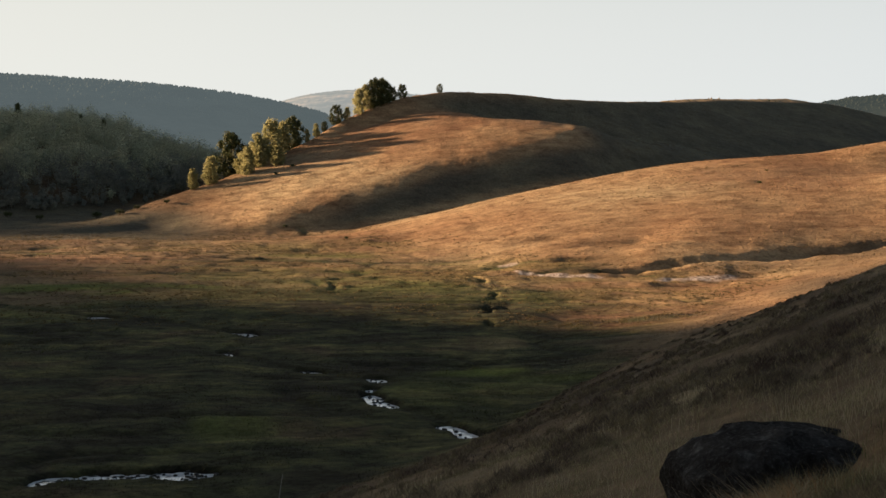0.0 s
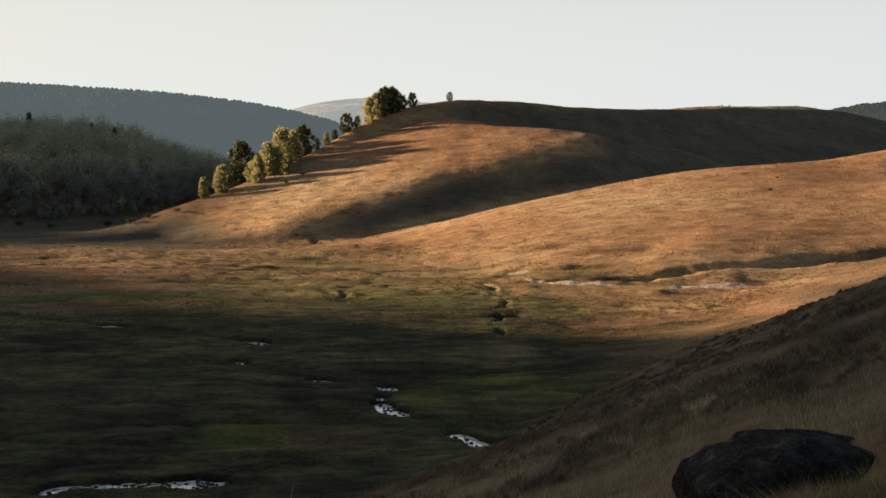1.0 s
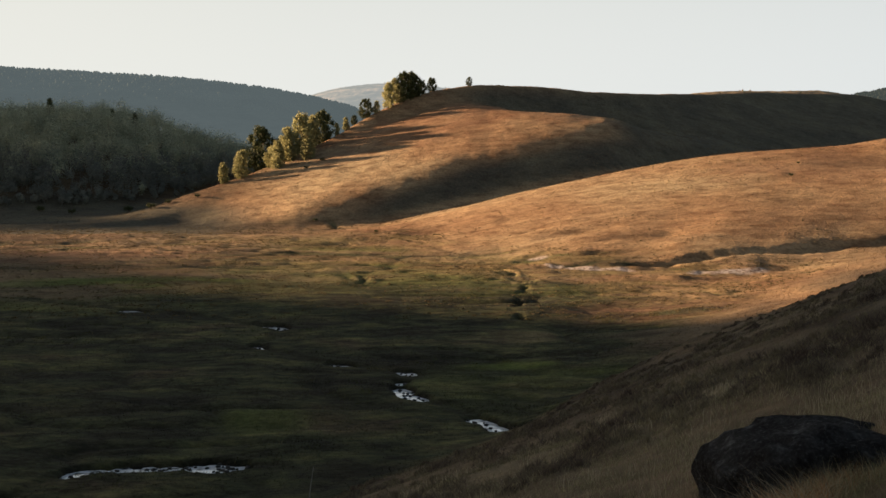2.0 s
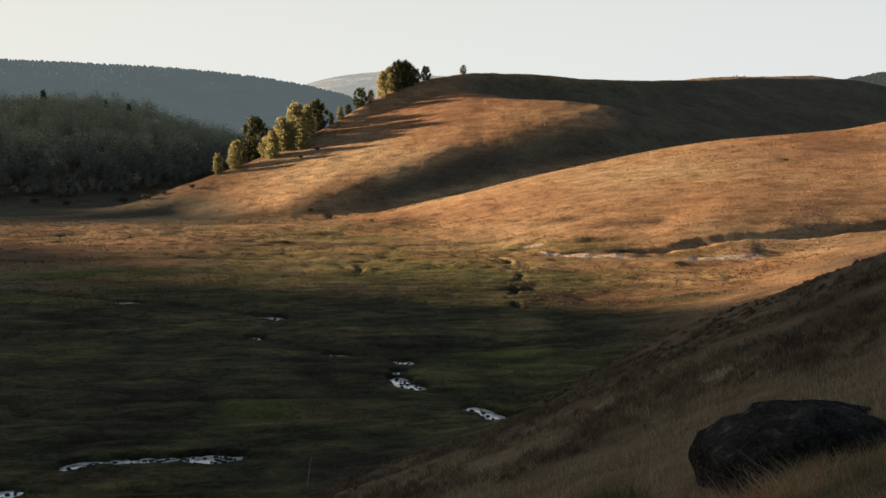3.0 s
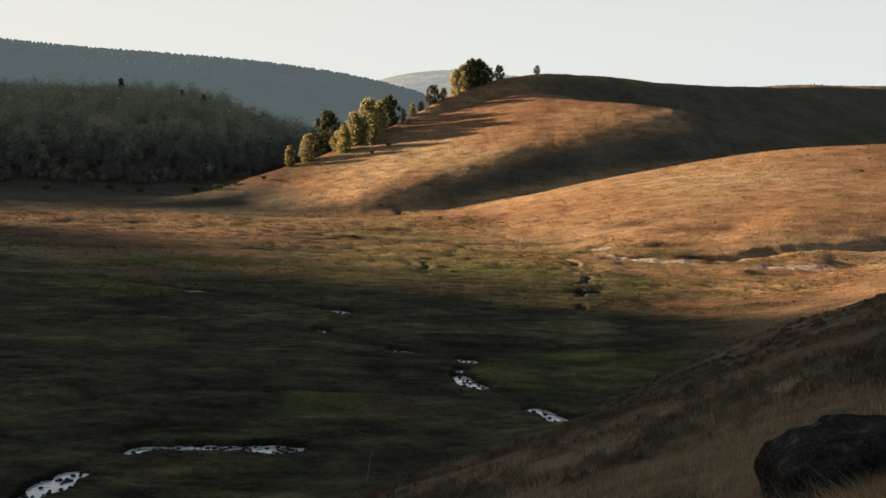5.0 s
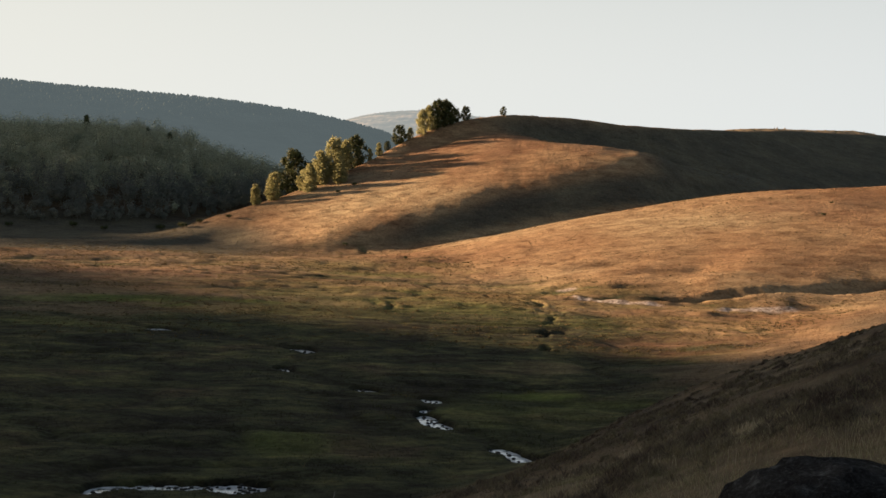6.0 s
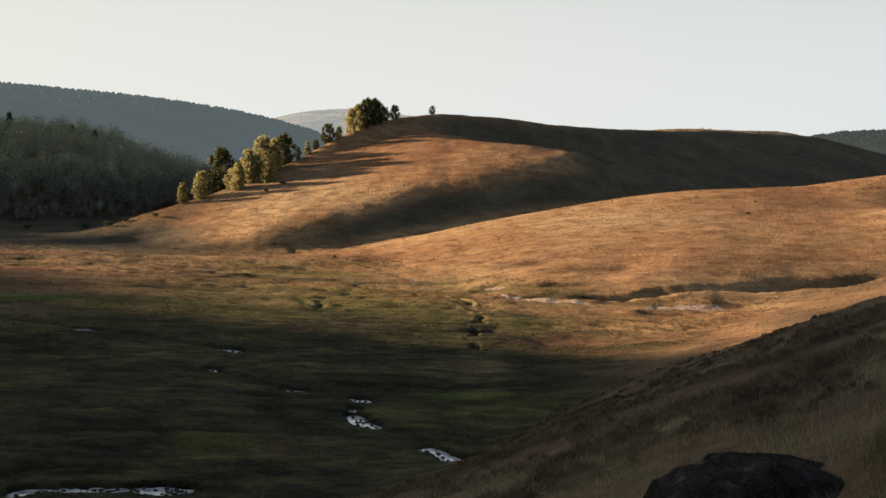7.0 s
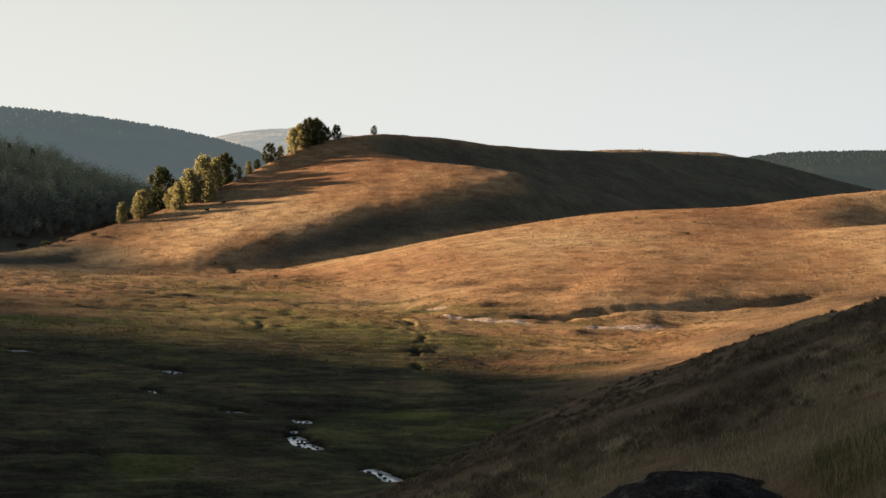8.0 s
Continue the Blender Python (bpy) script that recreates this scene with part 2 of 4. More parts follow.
def water_material():
    """Shallow running water, broken into pale riffles: foam and sky glints painted white."""
    m, t, b = nodes_of("stream_water")
    co = t.nodes.new("ShaderNodeTexCoord").outputs["Object"]
    riffle = noise_tex(t, co, 1.6, 5, 0.65, (0.6, 1.2, 1.0))
    t.links.new(ramp(t, riffle, [(0.36, (0.02, 0.022, 0.022)), (0.42, (0.35, 0.36, 0.37)), (0.49, (0.88, 0.89, 0.90))]), b.inputs["Base Color"])
    b.inputs["Roughness"].default_value = 0.08
    b.inputs["IOR"].default_value = 1.5
    bump(t, b, noise_tex(t, co, 3.5, 4, 0.6), 0.12, 0.04)
    return m


WATER = water_material()


# ---- the lie of the land ----
def hash2(ix, iy, seed):
    h = (ix * 374761393 + iy * 668265263 + seed * 974711) & 0xFFFFFFFF
    h = ((h ^ (h >> 13)) * 1274126177) & 0xFFFFFFFF
    return ((h ^ (h >> 16)) & 0xFFFF) / 65535.0


def vnoise(x, y, size, seed):
    """Smooth noise from -1 to 1 with hills about `size` metres across."""
    x, y = np.asarray(x) / size, np.asarray(y) / size
    ix, iy = np.floor(x).astype(np.int64), np.floor(y).astype(np.int64)
    fx, fy = x - ix, y - iy
    fx, fy = fx * fx * (3 - 2 * fx), fy * fy * (3 - 2 * fy)
    a, b = hash2(ix, iy, seed), hash2(ix + 1, iy, seed)
    c, d = hash2(ix, iy + 1, seed), hash2(ix + 1, iy + 1, seed)
    return 2 * ((a * (1 - fx) + b * fx) * (1 - fy) + (c * (1 - fx) + d * fx) * fy) - 1


def fbm(x, y, size, seed, octaves=3):
    out, amp = 0, 1.0
    for k in range(octaves):
        out = out + amp * vnoise(x * (0.8 + 0.1 * k) + 17.3 * k, y * (0.8 + 0.1 * k) - 9.1 * k, size / 2 ** k, seed + k)
        amp *= 0.5
    return out


def soft_interp(x, xs, ys, blur):
    """Interpolation through stations, its corners rounded over `blur` metres."""
    return sum(np.interp(x + o * blur, xs, ys) * w for o, w in ((-1, .15), (-.5, .22), (0, .26), (.5, .22), (1, .15)))


def smax(a, b, k):
    h = np.clip(0.5 + 0.5 * (a - b) / k, 0, 1)
    return b * (1 - h) + a * h + k * h * (1 - h)


def smooth(e0, e1, x):
    t = np.clip((x - e0) / (e1 - e0), 0, 1)
    return t * t * (3 - 2 * t)


def hill(x, y, xs, crest_y, crest_z, foot_y, back, front_power=1.0, blur=8):
    """A ridge that runs along x: stations of the crest and of the front foot; falls off behind over `back` metres."""
    cy, cz, fy = (soft_interp(x, xs, v, blur) for v in (crest_y, crest_z, foot_y))
    t = (y - fy) / np.maximum(cy - fy, 5)
    front = np.where(t > 0, cz * np.sin(np.clip(t, 0, 1) * math.pi / 2) ** front_power, t * 0.3 * (cy - fy))
    u = (y - cy) / back
    behind = np.where(cz > 0, cz * np.cos(np.clip(u, 0, 1) * math.pi / 2), cz) - 8 * np.maximum(u - 1, 0)
    return np.where(y < cy, front, behind)


def along(x, y, line):
    """Distance from a polyline in plan, and the share of its length at the nearest place."""
    best, where = np.full(np.shape(x), 1e9), np.zeros(np.shape(x))
    n = len(line) - 1
    for i in range(n):
        (ax, ay), (bx, by) = line[i], line[i + 1]
        dx, dy = bx - ax, by - ay
        s = np.clip(((x - ax) * dx + (y - ay) * dy) / (dx * dx + dy * dy), 0, 1)
        d = np.hypot(x - ax - s * dx, y - ay - s * dy)
        near = d < best
        best, where = np.where(near, d, best), np.where(near, (i + s) / n, where)
    return best, where


# plan of the streams, and of the gully and bare banks under the second hill
STREAM_A = [(14.0, 76.0), (2.5, 87.8), (-0.6, 93.7), (-3.6, 99.2), (-5.3, 101.5), (-5.9, 105.0), (-5.4, 111.0), (-11.5, 114.0), (-15.5, 117.0), (-20.2, 123.6), (-19.4, 131.0), (-19.2, 134.6), (-21.6, 136.8), (-30.0, 143.0), (-38.0, 147.0), (-55.0, 158.0)]
STREAM_B = [(-12.4, 80.3), (-14.9, 79.9), (-20.0, 79.7), (-24.3, 78.4), (-26.0, 71.5), (-26.9, 67.0), (-27.4, 62.5), (-32.0, 55.0), (-60.0, 40.0)]
GULLY = [(5.0, 141.0), (5.4, 148.0), (5.0, 156.0), (6.4, 165.0), (7.0, 173.0), (5.2, 181.0), (5.0, 187.4), (2.7, 192.4), (-3.2, 195.6), (-9.0, 197.1), (-15.0, 198.5)]
SIDE_GULLY = [(-17.5, 170.5), (-15.6, 174.6), (-14.2, 180.0), (-15.6, 186.0), (-11.5, 190.5)]
RAVINE = [(17.0, 191.0), (26.0, 193.0), (36.0, 195.2), (47.0, 198.0), (57.0, 201.6), (66.0, 204.6), (74.0, 207.0)]
# the eroded terrace edge beside the gully: its line in plan
EDGE_X, EDGE_Y = [7.5, 9.0, 11.4, 16.0, 22.5, 27.0, 29.3, 34.0, 40.0, 44.0], [205.0, 199.0, 194.6, 190.6, 187.4, 185.4, 184.6, 184.2, 184.6, 186.0]
# lush green and rusty patches: centre, half lengths, strength
GREENS = [(-52.0, 174.0, 9.0, 3.6, 1.0), (-40.0, 177.0, 8.0, 3.0, 0.8), (-32.0, 99.0, 5.0, 2.2, 0.5), (-15.8, 90.7, 2.2, 2.6, 0.6), (3.7, 113.4, 2.7, 1.0, 0.9), (8.6, 109.7, 2.6, 1.4, 0.55), (-50.0, 149.0, 8.0, 4.0, 0.3), (-26.0, 226.0, 9.0, 5.0, 0.6), (2.0, 104.0, 6.0, 7.0, 0.3), (-8.0, 188.0, 26.0, 26.0, 0.4), (-30.0, 238.0, 16.0, 8.0, 0.45), (20.0, 168.0, 14.0, 9.0, 0.3)]
RUSTS = [(19.1, 148.3, 6.5, 6.5, 0.7), (-14.5, 205.0, 6.0, 3.0, 0.7), (-55.0, 212.0, 26.0, 9.0, 0.35), (-34.0, 236.0, 12.0, 7.0, 0.4), (-38.0, 200.0, 12.0, 3.0, 0.5), (2.0, 338.0, 26.0, 16.0, 0.6), (-30.0, 330.0, 14.0, 14.0, 0.4), (70.0, 258.0, 24.0, 10.0, 0.35)]
POOLS = [(2.2, 88.2, 2.2, 1.15), (0.4, 91.6, 1.6, 0.6), (-4.8, 100.2, 1.6, 0.7), (-5.5, 103.0, 1.2, 0.75), (-5.6, 106.0, 1.0, 0.5), (-5.9, 110.4, 1.3, 0.55), (-11.5, 114.2, 1.4, 0.62), (-20.2, 123.7, 1.1, 0.95), (-20.4, 136.2, 1.7, 0.75), (-38.0, 147.0, 1.6, 1.2), (-16.2, 79.6, 1.5, 1.35), (-14.6, 80.0, 0.8, 0.9), (-18.6, 79.5, 1.2, 0.6), (-20.8, 79.4, 1.8, 0.55), (-23.8, 78.8, 1.7, 0.55), (-26.1, 72.4, 1.0, 0.7), (-26.5, 70.0, 1.4, 0.9), (-26.9, 67.6, 1.0, 0.6), (-27.3, 65.3, 0.9, 0.45)]


def stream_width(x, y):
    w = 0.22 + 0.06 * vnoise(x, y, 4, 43)
    for px, py, r, wide in POOLS:
        w = np.maximum(w, (0.12 + wide) * np.exp(-((x - px) ** 2 + (y - py) ** 2) / (1.15 * r) ** 2))
    return w


def near_slope(x, y):
    z = 18.4 + 0.334 * x - 0.2176 * y + 0.063 * np.logaddexp(0, x / 2) * 2 - 0.087
    r = np.hypot(x, y)
    past = np.maximum(r - 84 - 0.25 * x, 0)
    z = z - 0.52 * smooth(35, 68, r) * smooth(9, 1, x) + (0.6 * smooth(7, 15, x) * smooth(32, 24, x) - 0.95 * smooth(21, 38, x)) * smooth(50, 80, r) - 0.006 * past ** 2 * smooth(0, 45, past)
    return np.where(z > 34, 34 + 12 * np.tanh((z - 34) / 30), z)


def spur(x, y):
    z = 10.0 + 0.194 * x - 0.1033 * y - 0.14 * np.maximum(122 - y, 0)
    return np.where(z > 25, 25 + 15 * np.tanh((z - 25) / 30), z)


def hill_one(x, y, want_shaded=False):
    xs = [-105, -80, -71, -62, -51, -38, -24.7, -13, -0.6, 18, 36, 50, 64, 98, 132, 172, 215, 270]
    cy = [296, 305, 312, 320, 328, 340, 352, 360, 366, 373, 379, 392, 408, 442, 464, 482, 490, 500]
    cz = [-6, 0.2, 3.4, 6.6, 9.9, 16.8, 25, 29.8, 32, 31.7, 30.1, 30.0, 30.4, 31.3, 31.6, 24, 16, 8]
    fy = [275, 280, 290, 296, 302, 309, 318, 324, 330, 335, 330, 325, 334, 354, 374, 390, 400, 410]
    cy, cz, fy = (soft_interp(x, xs, v, 6) for v in (cy, cz, fy))
    t = (y - fy) / np.maximum(cy - fy, 5)
    c = np.clip(t, 0, 1)
    rise = np.where(c < 0.88, c * 1.04, 1 - 0.0848 * ((1 - c) / 0.12) ** 2)
    front = np.where(t > 0, cz * rise, t * 0.4 * (cy - fy))
    u = (y - cy) / 140
    behind = np.where(cz > 0, cz * np.cos(np.clip(u, 0, 1) * math.pi / 2), cz) - 8 * np.maximum(u - 1, 0)
    z = np.where(y < cy, front, behind)
    # the broad nose in front, its sunlit shoulder ending along an edge above a shaded hollow
    nose = 20.0 + 0.2 * -np.logaddexp(0, -(x - 4) / 6) * 6 + 0.265 * (y - 320) + 0.07 * np.clip(x - 4, 0, 28) - 0.45 * np.logaddexp(0, (x - 35) / 4) * 4
    edge = soft_interp(x, [-78, -26.8, -20, -13.6, -6.3, 0, 13, 29.5, 45], [252, 288, 292, 295, 299, 304.5, 306, 314, 330], 3)
    q = (edge - y) * 0.8 + 1.2 * vnoise(x, y, 18, 33)
    nose = nose - 0.55 * np.logaddexp(0, q / 2.5) * 2.5
    lim = y - (cy - soft_interp(x, [-25, -8, 0, 13, 29.5, 45], [5, 8, 15, 36, 52, 58], 4)) + 2 * vnoise(x, y, 9, 34)
    nose = nose - 0.6 * np.where(lim > 6, lim - 3, np.clip(lim + 6, 0, 12) ** 2 / 24 * 0.5)
    # mask of the shaded hollow and eastern face, for the painted tint
    if want_shaded:
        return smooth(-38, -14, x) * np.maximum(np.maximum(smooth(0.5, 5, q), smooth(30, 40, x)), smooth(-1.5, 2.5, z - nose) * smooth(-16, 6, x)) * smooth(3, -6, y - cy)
    return smax(z, nose, 2.0)


def hill_two(x, y):
    xs = [-40, -16, -7, 2, 13.6, 25.6, 37.5, 49, 60.7, 79, 91, 105, 131, 180]
    cy = [262, 268, 270, 272, 275, 277, 278, 278, 276, 274, 272, 272, 275, 285]
    cz = [-4, 0.3, 2.4, 4.8, 7.4, 9.8, 12.1, 14.1, 15.4, 16.3, 18.6, 20.5, 24, 31]
    fy = [250, 248, 236, 222, 204, 194, 190, 193, 201, 207, 209, 211, 214, 220]
    fz = [0, 0, 0, 0, 0, 0, 0, 0.6, 2.0, 4.2, 6.2, 8.5, 13, 20]
    cy, cz, fy, fz = (soft_interp(x, xs, v, 6) for v in (cy, cz, fy, fz))
    t = (y - fy) / np.maximum(cy - fy, 5)
    c = np.clip(t, 0, 1)
    front = np.where(t > 0, fz + (cz - fz) * c * (1.2 - 0.2 * c), fz + t * 0.14 * (cy - fy))
    u = (y - cy) / 60
    behind = np.where(cz > 0, cz * np.cos(np.clip(u, 0, 1) * math.pi / 2), cz) - 8 * np.maximum(u - 1, 0)
    z = np.where(y < cy, front, behind)
    # a shallow swale under the eastern crest
    return z - 0.19 * 8 * np.logaddexp(0, np.clip(x - 74, -60, 28) / 8) * smooth(136, 112, x) * np.exp(-((y - 258) / 9.5) ** 2)


def wood_hill(x, y):
    xs = [-420, -300, -230, -190, -140, -114, -99, -87, -69, -56, -30, 0]
    cy = [430, 430, 430, 425, 420, 420, 420, 420, 420, 420, 430, 440]
    cz = [30, 28, 25, 23, 21.5, 21.5, 18, 13.5, 8.5, 4, 0, -3]
    fy = [340, 335, 330, 326, 324, 325, 328, 333, 345, 356, 370, 380]
    return hill(x, y, xs, cy, cz, fy, 260, 0.9, 6)


def west_mountain(x, y):
    """Unseen high ground added to the west, crest shaped to shade the near valley."""
    ys = [-450, -250, 60, 195, 235, 252, 259, 264, 268, 273, 278, 285, 298, 307, 322, 345, 354, 362, 369, 378, 388, 396, 404, 413, 421, 430, 443, 458, 472, 510, 570, 700]
    zs = [0, 80, 108, 102, 72, 51.5, 49, 48.4, 47.2, 45.9, 44.8, 42.6, 40, 37, 34, 33, 35.5, 38.5, 40, 38, 37, 40, 44, 48.5, 51, 53.5, 60, 66.5, 70, 72, 72, 10]
    top = soft_interp(y, ys, zs, 4)
    top = top + (2.0 * vnoise(y, 0 * y, 22, 91) + 1.4 * vnoise(y, 0 * y, 7, 92)) * smooth(180, 230, y) * smooth(345, 300, y)
    return (top + 4) * np.exp(-((x + 350) / 75) ** 2) - 4


def heather_here(x, y):
    """Where heather grows on the near slope: uneven bands that follow it."""
    return smooth(-0.25, 0.45, fbm(x, y * 0.45, 2.4, 65, 3) * 0.7 + 0.6 * vnoise(x, y * 0.5, 9, 70) + 0.05 - 0.4 * smooth(24, 12, y))


def shape(x, y):
    """Height of the ground without its small relief, and the same for the floor alone."""
    floor = 0.5 * vnoise(x, y, 60, 5) + 0.22 * vnoise(x, y, 21, 6) - 0.3
    z = smax(floor, near_slope(x, y), 1.1)
    z = smax(z, spur(x, y), 2.2)
    z = smax(z, hill_two(x, y), 1.6)
    z = smax(z, hill_one(x, y), 2.2)
    z = smax(z, wood_hill(x, y), 3.0)
    z = smax(z, west_mountain(x, y), 4.0)
    return z, floor


def ground(x, y):
    """Height, how wet, heathy and bare the ground is, its green and rust, and the painted shade."""
    x, y = np.asarray(x, float), np.asarray(y, float)
    r = np.hypot(x, y)
    z, floor = shape(x, y)
    up = z - floor
    flat = smooth(2.2, 0.2, up)
    far = smooth(600, 420, r)
    relief = 0.10 * fbm(x * 0.7, y, 6.0, 11, 3) + 0.125 * fbm(x * 0.75, y, 2.8, 15, 2)
    # the second hill is smoother, its low swells running along the slope
    calm = smooth(0.3, 2.5, hill_two(x, y) - floor) * smooth(-0.5, 1.0, hill_two(x, y) - hill_one(x, y))
    relief = relief * (1 - 0.75 * calm) + calm * (0.09 * fbm(x * 0.25, y, 5.0, 16, 3) + 0.05 * fbm(x * 0.4, y, 2.4, 17, 2))
    crease = (1 - np.abs(vnoise(x * 0.30, y * 0.8, 6.0, 24))) ** 12 + 0.8 * (1 - np.abs(vnoise(x * 0.28 + 0.15 * y, y * 0.8, 3.4, 26))) ** 9
    tussock = np.maximum(vnoise(x, y * 0.7, 1.5, 21), 0) ** 0.7 * (0.25 + 0.75 * smooth(-0.2, 0.5, vnoise(x, y, 9, 28)))
    hummock = 0.10 * tussock + 0.14 * np.abs(vnoise(x, y * 0.8, 3.4, 20)) - 0.32 * crease * smooth(-0.3, 0.4, vnoise(x, y, 20, 27)) + 0.16 * fbm(x * 0.7, y * 0.8, 9.0, 23, 3)
    swell = 0.30 * fbm(x, y, 24, 31, 2)
    fold = 0.45 * vnoise(x * 0.9 - 0.5 * y, y * 0.3, 10, 35) * smooth(9, 3, up) * smooth(186, 205, y) * smooth(-45, -25, x)
    near = smooth(3, 25, r)
    w = stream_width(x, y)
    wx = x + 0.7 * vnoise(x, y, 5, 41) + 0.4 * vnoise(x, y, 1.6, 53)
    wy = y + 0.7 * vnoise(x, y, 5, 42) + 0.4 * vnoise(x, y, 1.6, 54)
    beds = [along(wx, wy, line)[0] for line in (STREAM_A, STREAM_B)]
    hummock = hummock * (1 - 0.75 * smooth(5.0, 2.0, np.minimum(*beds)))
    z = z + far * near * ((1 - flat) * (relief + fold + 0.8 * swell * smooth(60, 160, y)) + flat * hummock)
    scrub = smooth(0.4, 1.4, near_slope(x, y)) * near * smooth(130, 100, r)
    z = z + scrub * (heather_here(x, y) * (0.08 + 0.10 * np.abs(vnoise(x, y, 1.5, 66)) + 0.08 * vnoise(x, y, 0.8, 67)) + 0.12 * vnoise(x, y, 6, 68))
    # the ground drops away below the boulder
    z = z - 0.32 * np.exp(-((x - 2.45) / 1.0) ** 2 - ((y - 11.3) / 1.3) ** 2) - 0.38 * np.exp(-((x - 3.8) / 0.8) ** 2 - ((y - 11.6) / 1.2) ** 2) - 0.26 * np.exp(-((x - 1.95) / 0.6) ** 2 - ((y - 12.2) / 0.9) ** 2)
    # creases are coloured darker along with the banks
    mud_shade = 0.55 * flat * far * crease * smooth(-0.3, 0.4, vnoise(x, y, 20, 27)) * smooth(60, 90, y)
    soil = np.zeros_like(z)
    bars = 0.75 * smooth(0.12, 0.55, vnoise(x, y * 0.7, 1.3, 55)) + 0.4 * smooth(0.3, 0.7, vnoise(x, y, 0.7, 56))
    for d in beds:
        mud_shade = np.maximum(mud_shade, smooth(w + 1.2, w + 0.4, d) * (0.45 + 0.55 * smooth(0.3, 0.5, w)) * smooth(3.0, 1.0, up))
        z = z - (0.16 + 0.56 * smooth(0.26, 0.5, w) - 0.42 * bars * smooth(0.3, 0.6, w)) * smooth(w + 0.8, w, d) * smooth(3.0, 1.0, up)
    # narrow cut channels on the flat
    for line, deep in ((GULLY, 0.45), (SIDE_GULLY, 0.2)):
        d, s = along(x + 1.0 * vnoise(x, y, 4, 44), y + 1.6 * vnoise(x, y, 7, 45), line)
        cutting = smooth(-0.1, 0.3, vnoise(x, y, 5, 51) + 0.4 * vnoise(x, y, 1.7, 57))
        # dark colour inside the cuts, painted for the shade in them
        mud_shade = np.maximum(mud_shade, 0.5 * smooth(0.6, 0.2, d) * cutting)
        z = z - deep * smooth(0.7, 0.25, d) * cutting
    d, s = along(x + 1.2 * vnoise(x, y, 7, 46), y + 1.5 * vnoise(x, y, 7, 47), RAVINE)
    z = z - 0.95 * smooth(1.9, 0.6, d) * smooth(0.0, 0.2, s) * smooth(1.0, 0.75, s)
    # bare terrace edge: the ground behind it stands higher
    back = y - np.interp(x, EDGE_X, EDGE_Y) - 0.9 * vnoise(x, y * 0, 5, 48) - 0.4 * vnoise(x, y * 0, 1.6, 49)
    reach = smooth(6.5, 13, x) * smooth(45, 38, x) * (1 - 0.85 * smooth(20.5, 26.0, x) * smooth(33.0, 27.0, x)) * (0.8 + 0.2 * vnoise(x, y * 0, 3.3, 50))
    z = z + 0.45 * reach * smooth(-0.1, 1.2, back) * smooth(26, 4, back)
    soil = np.maximum(soil, smooth(-0.6, -0.1, back) * smooth(1.4, 0.9, back) * smooth(0.42, 0.7, reach))
    soil = np.maximum(soil, 0.8 * smooth(1.3, 0.6, np.hypot((x - 10.4) / 1.5, (y - 205.0) / 1.6) + 0.3 * vnoise(x, y, 1.5, 78)))
    # small scarps on the second hill
    for cx, cy, lx, ly, deep in ((17, 222, 4.5, 2.6, 1.0), (27.7, 212.7, 6, 2.4, 0.9), (4.6, 245.6, 5, 3, 0.8), (-8, 246.6, 5, 2.6, 0.7), (-24, 236, 3.5, 2.2, 0.6), (-20.5, 260, 4, 2.4, 0.6), (18.8, 203.5, 2.2, 1.6, 0.7), (9, 229, 4, 1.8, 0.6), (60, 252.6, 1.4, 1.4, 0.5), (36, 205, 4, 1.8, 0.5), (30.6, 179.3, 2.2, 1.3, 0.75), (42.0, 186.6, 2.4, 1.3, 0.8), (37.4, 183.0, 1.5, 1.0, 0.5), (9.3, 206.8, 1.6, 1.4, 0.6)):
        q = ((x - cx + 0.5 * (y - cy)) / (1.7 * lx)) ** 2 + ((y - cy + 1.3 * vnoise(x, y, 4, 52)) / (0.75 * ly)) ** 2
        z = z - 0.75 * deep * np.exp(-q) + 0.45 * deep * np.exp(-(((x - cx + lx * 1.1) / lx) ** 2 + ((y - cy - ly * 0.4) / (1.3 * ly)) ** 2))
    wet = flat * smooth(-0.1, 0.9, 0.40 * fbm(x, y, 26, 61, 3) + 0.42 * fbm(x * 0.45, y, 8, 74, 3) + 1.15 * smooth(218, 122, y + 10 * smooth(-22, -50, x) + 24 * smooth(8, 28, x)) + 0.35 * smooth(175, 125, y) - 0.1)
    heath = smooth(0.2, 1.2, near_slope(x, y)) * smooth(-2.5, -0.5, near_slope(x, y) - spur(x, y))
    wood = smooth(0.3, 1.5, wood_hill(x, y) - np.maximum(hill_one(x, y), 0)) * smooth(-230, -215, x)
    heath = heath * (0.6 + 0.4 * heather_here(x, y))
    # grey dark tint painted as shade in the first hill's hollow and eastern face
    shade_tint = smooth(0.3, 2.5, hill_one(x, y) - np.maximum(hill_two(x, y), floor)) * hill_one(x, y, True)
    # the same painted shade on the flat below the wood
    shade_tint = np.maximum(shade_tint, 0.9 * np.maximum(flat, smooth(5, 2, up)) * smooth(-42, -60, x) * smooth(250, 264, y) * smooth(350, 332, y))
    brae = smooth(0.5, 2.5, spur(x, y) - floor) * smooth(-0.5, 1.5, spur(x, y) - near_slope(x, y)) * smooth(220, 200, y)
    heath = np.maximum(heath, brae * (0.72 + 0.3 * fbm(x, y * 0.5, 7, 73, 3)))
    # rusty grass on the western flat up to the wood, coloured darker for weak sun
    dim_grass = 0.8 * flat * smooth(-26, -58, x + 9 * vnoise(x, y, 30, 62)) * smooth(178, 215, y) * smooth(-0.7, 0.25, fbm(x * 0.5, y, 14, 63, 3))
    wet = wet + mud_shade * (2 - wet)
    ragged = 0.8 * fbm(x * 0.6, y, 5, 76, 4)
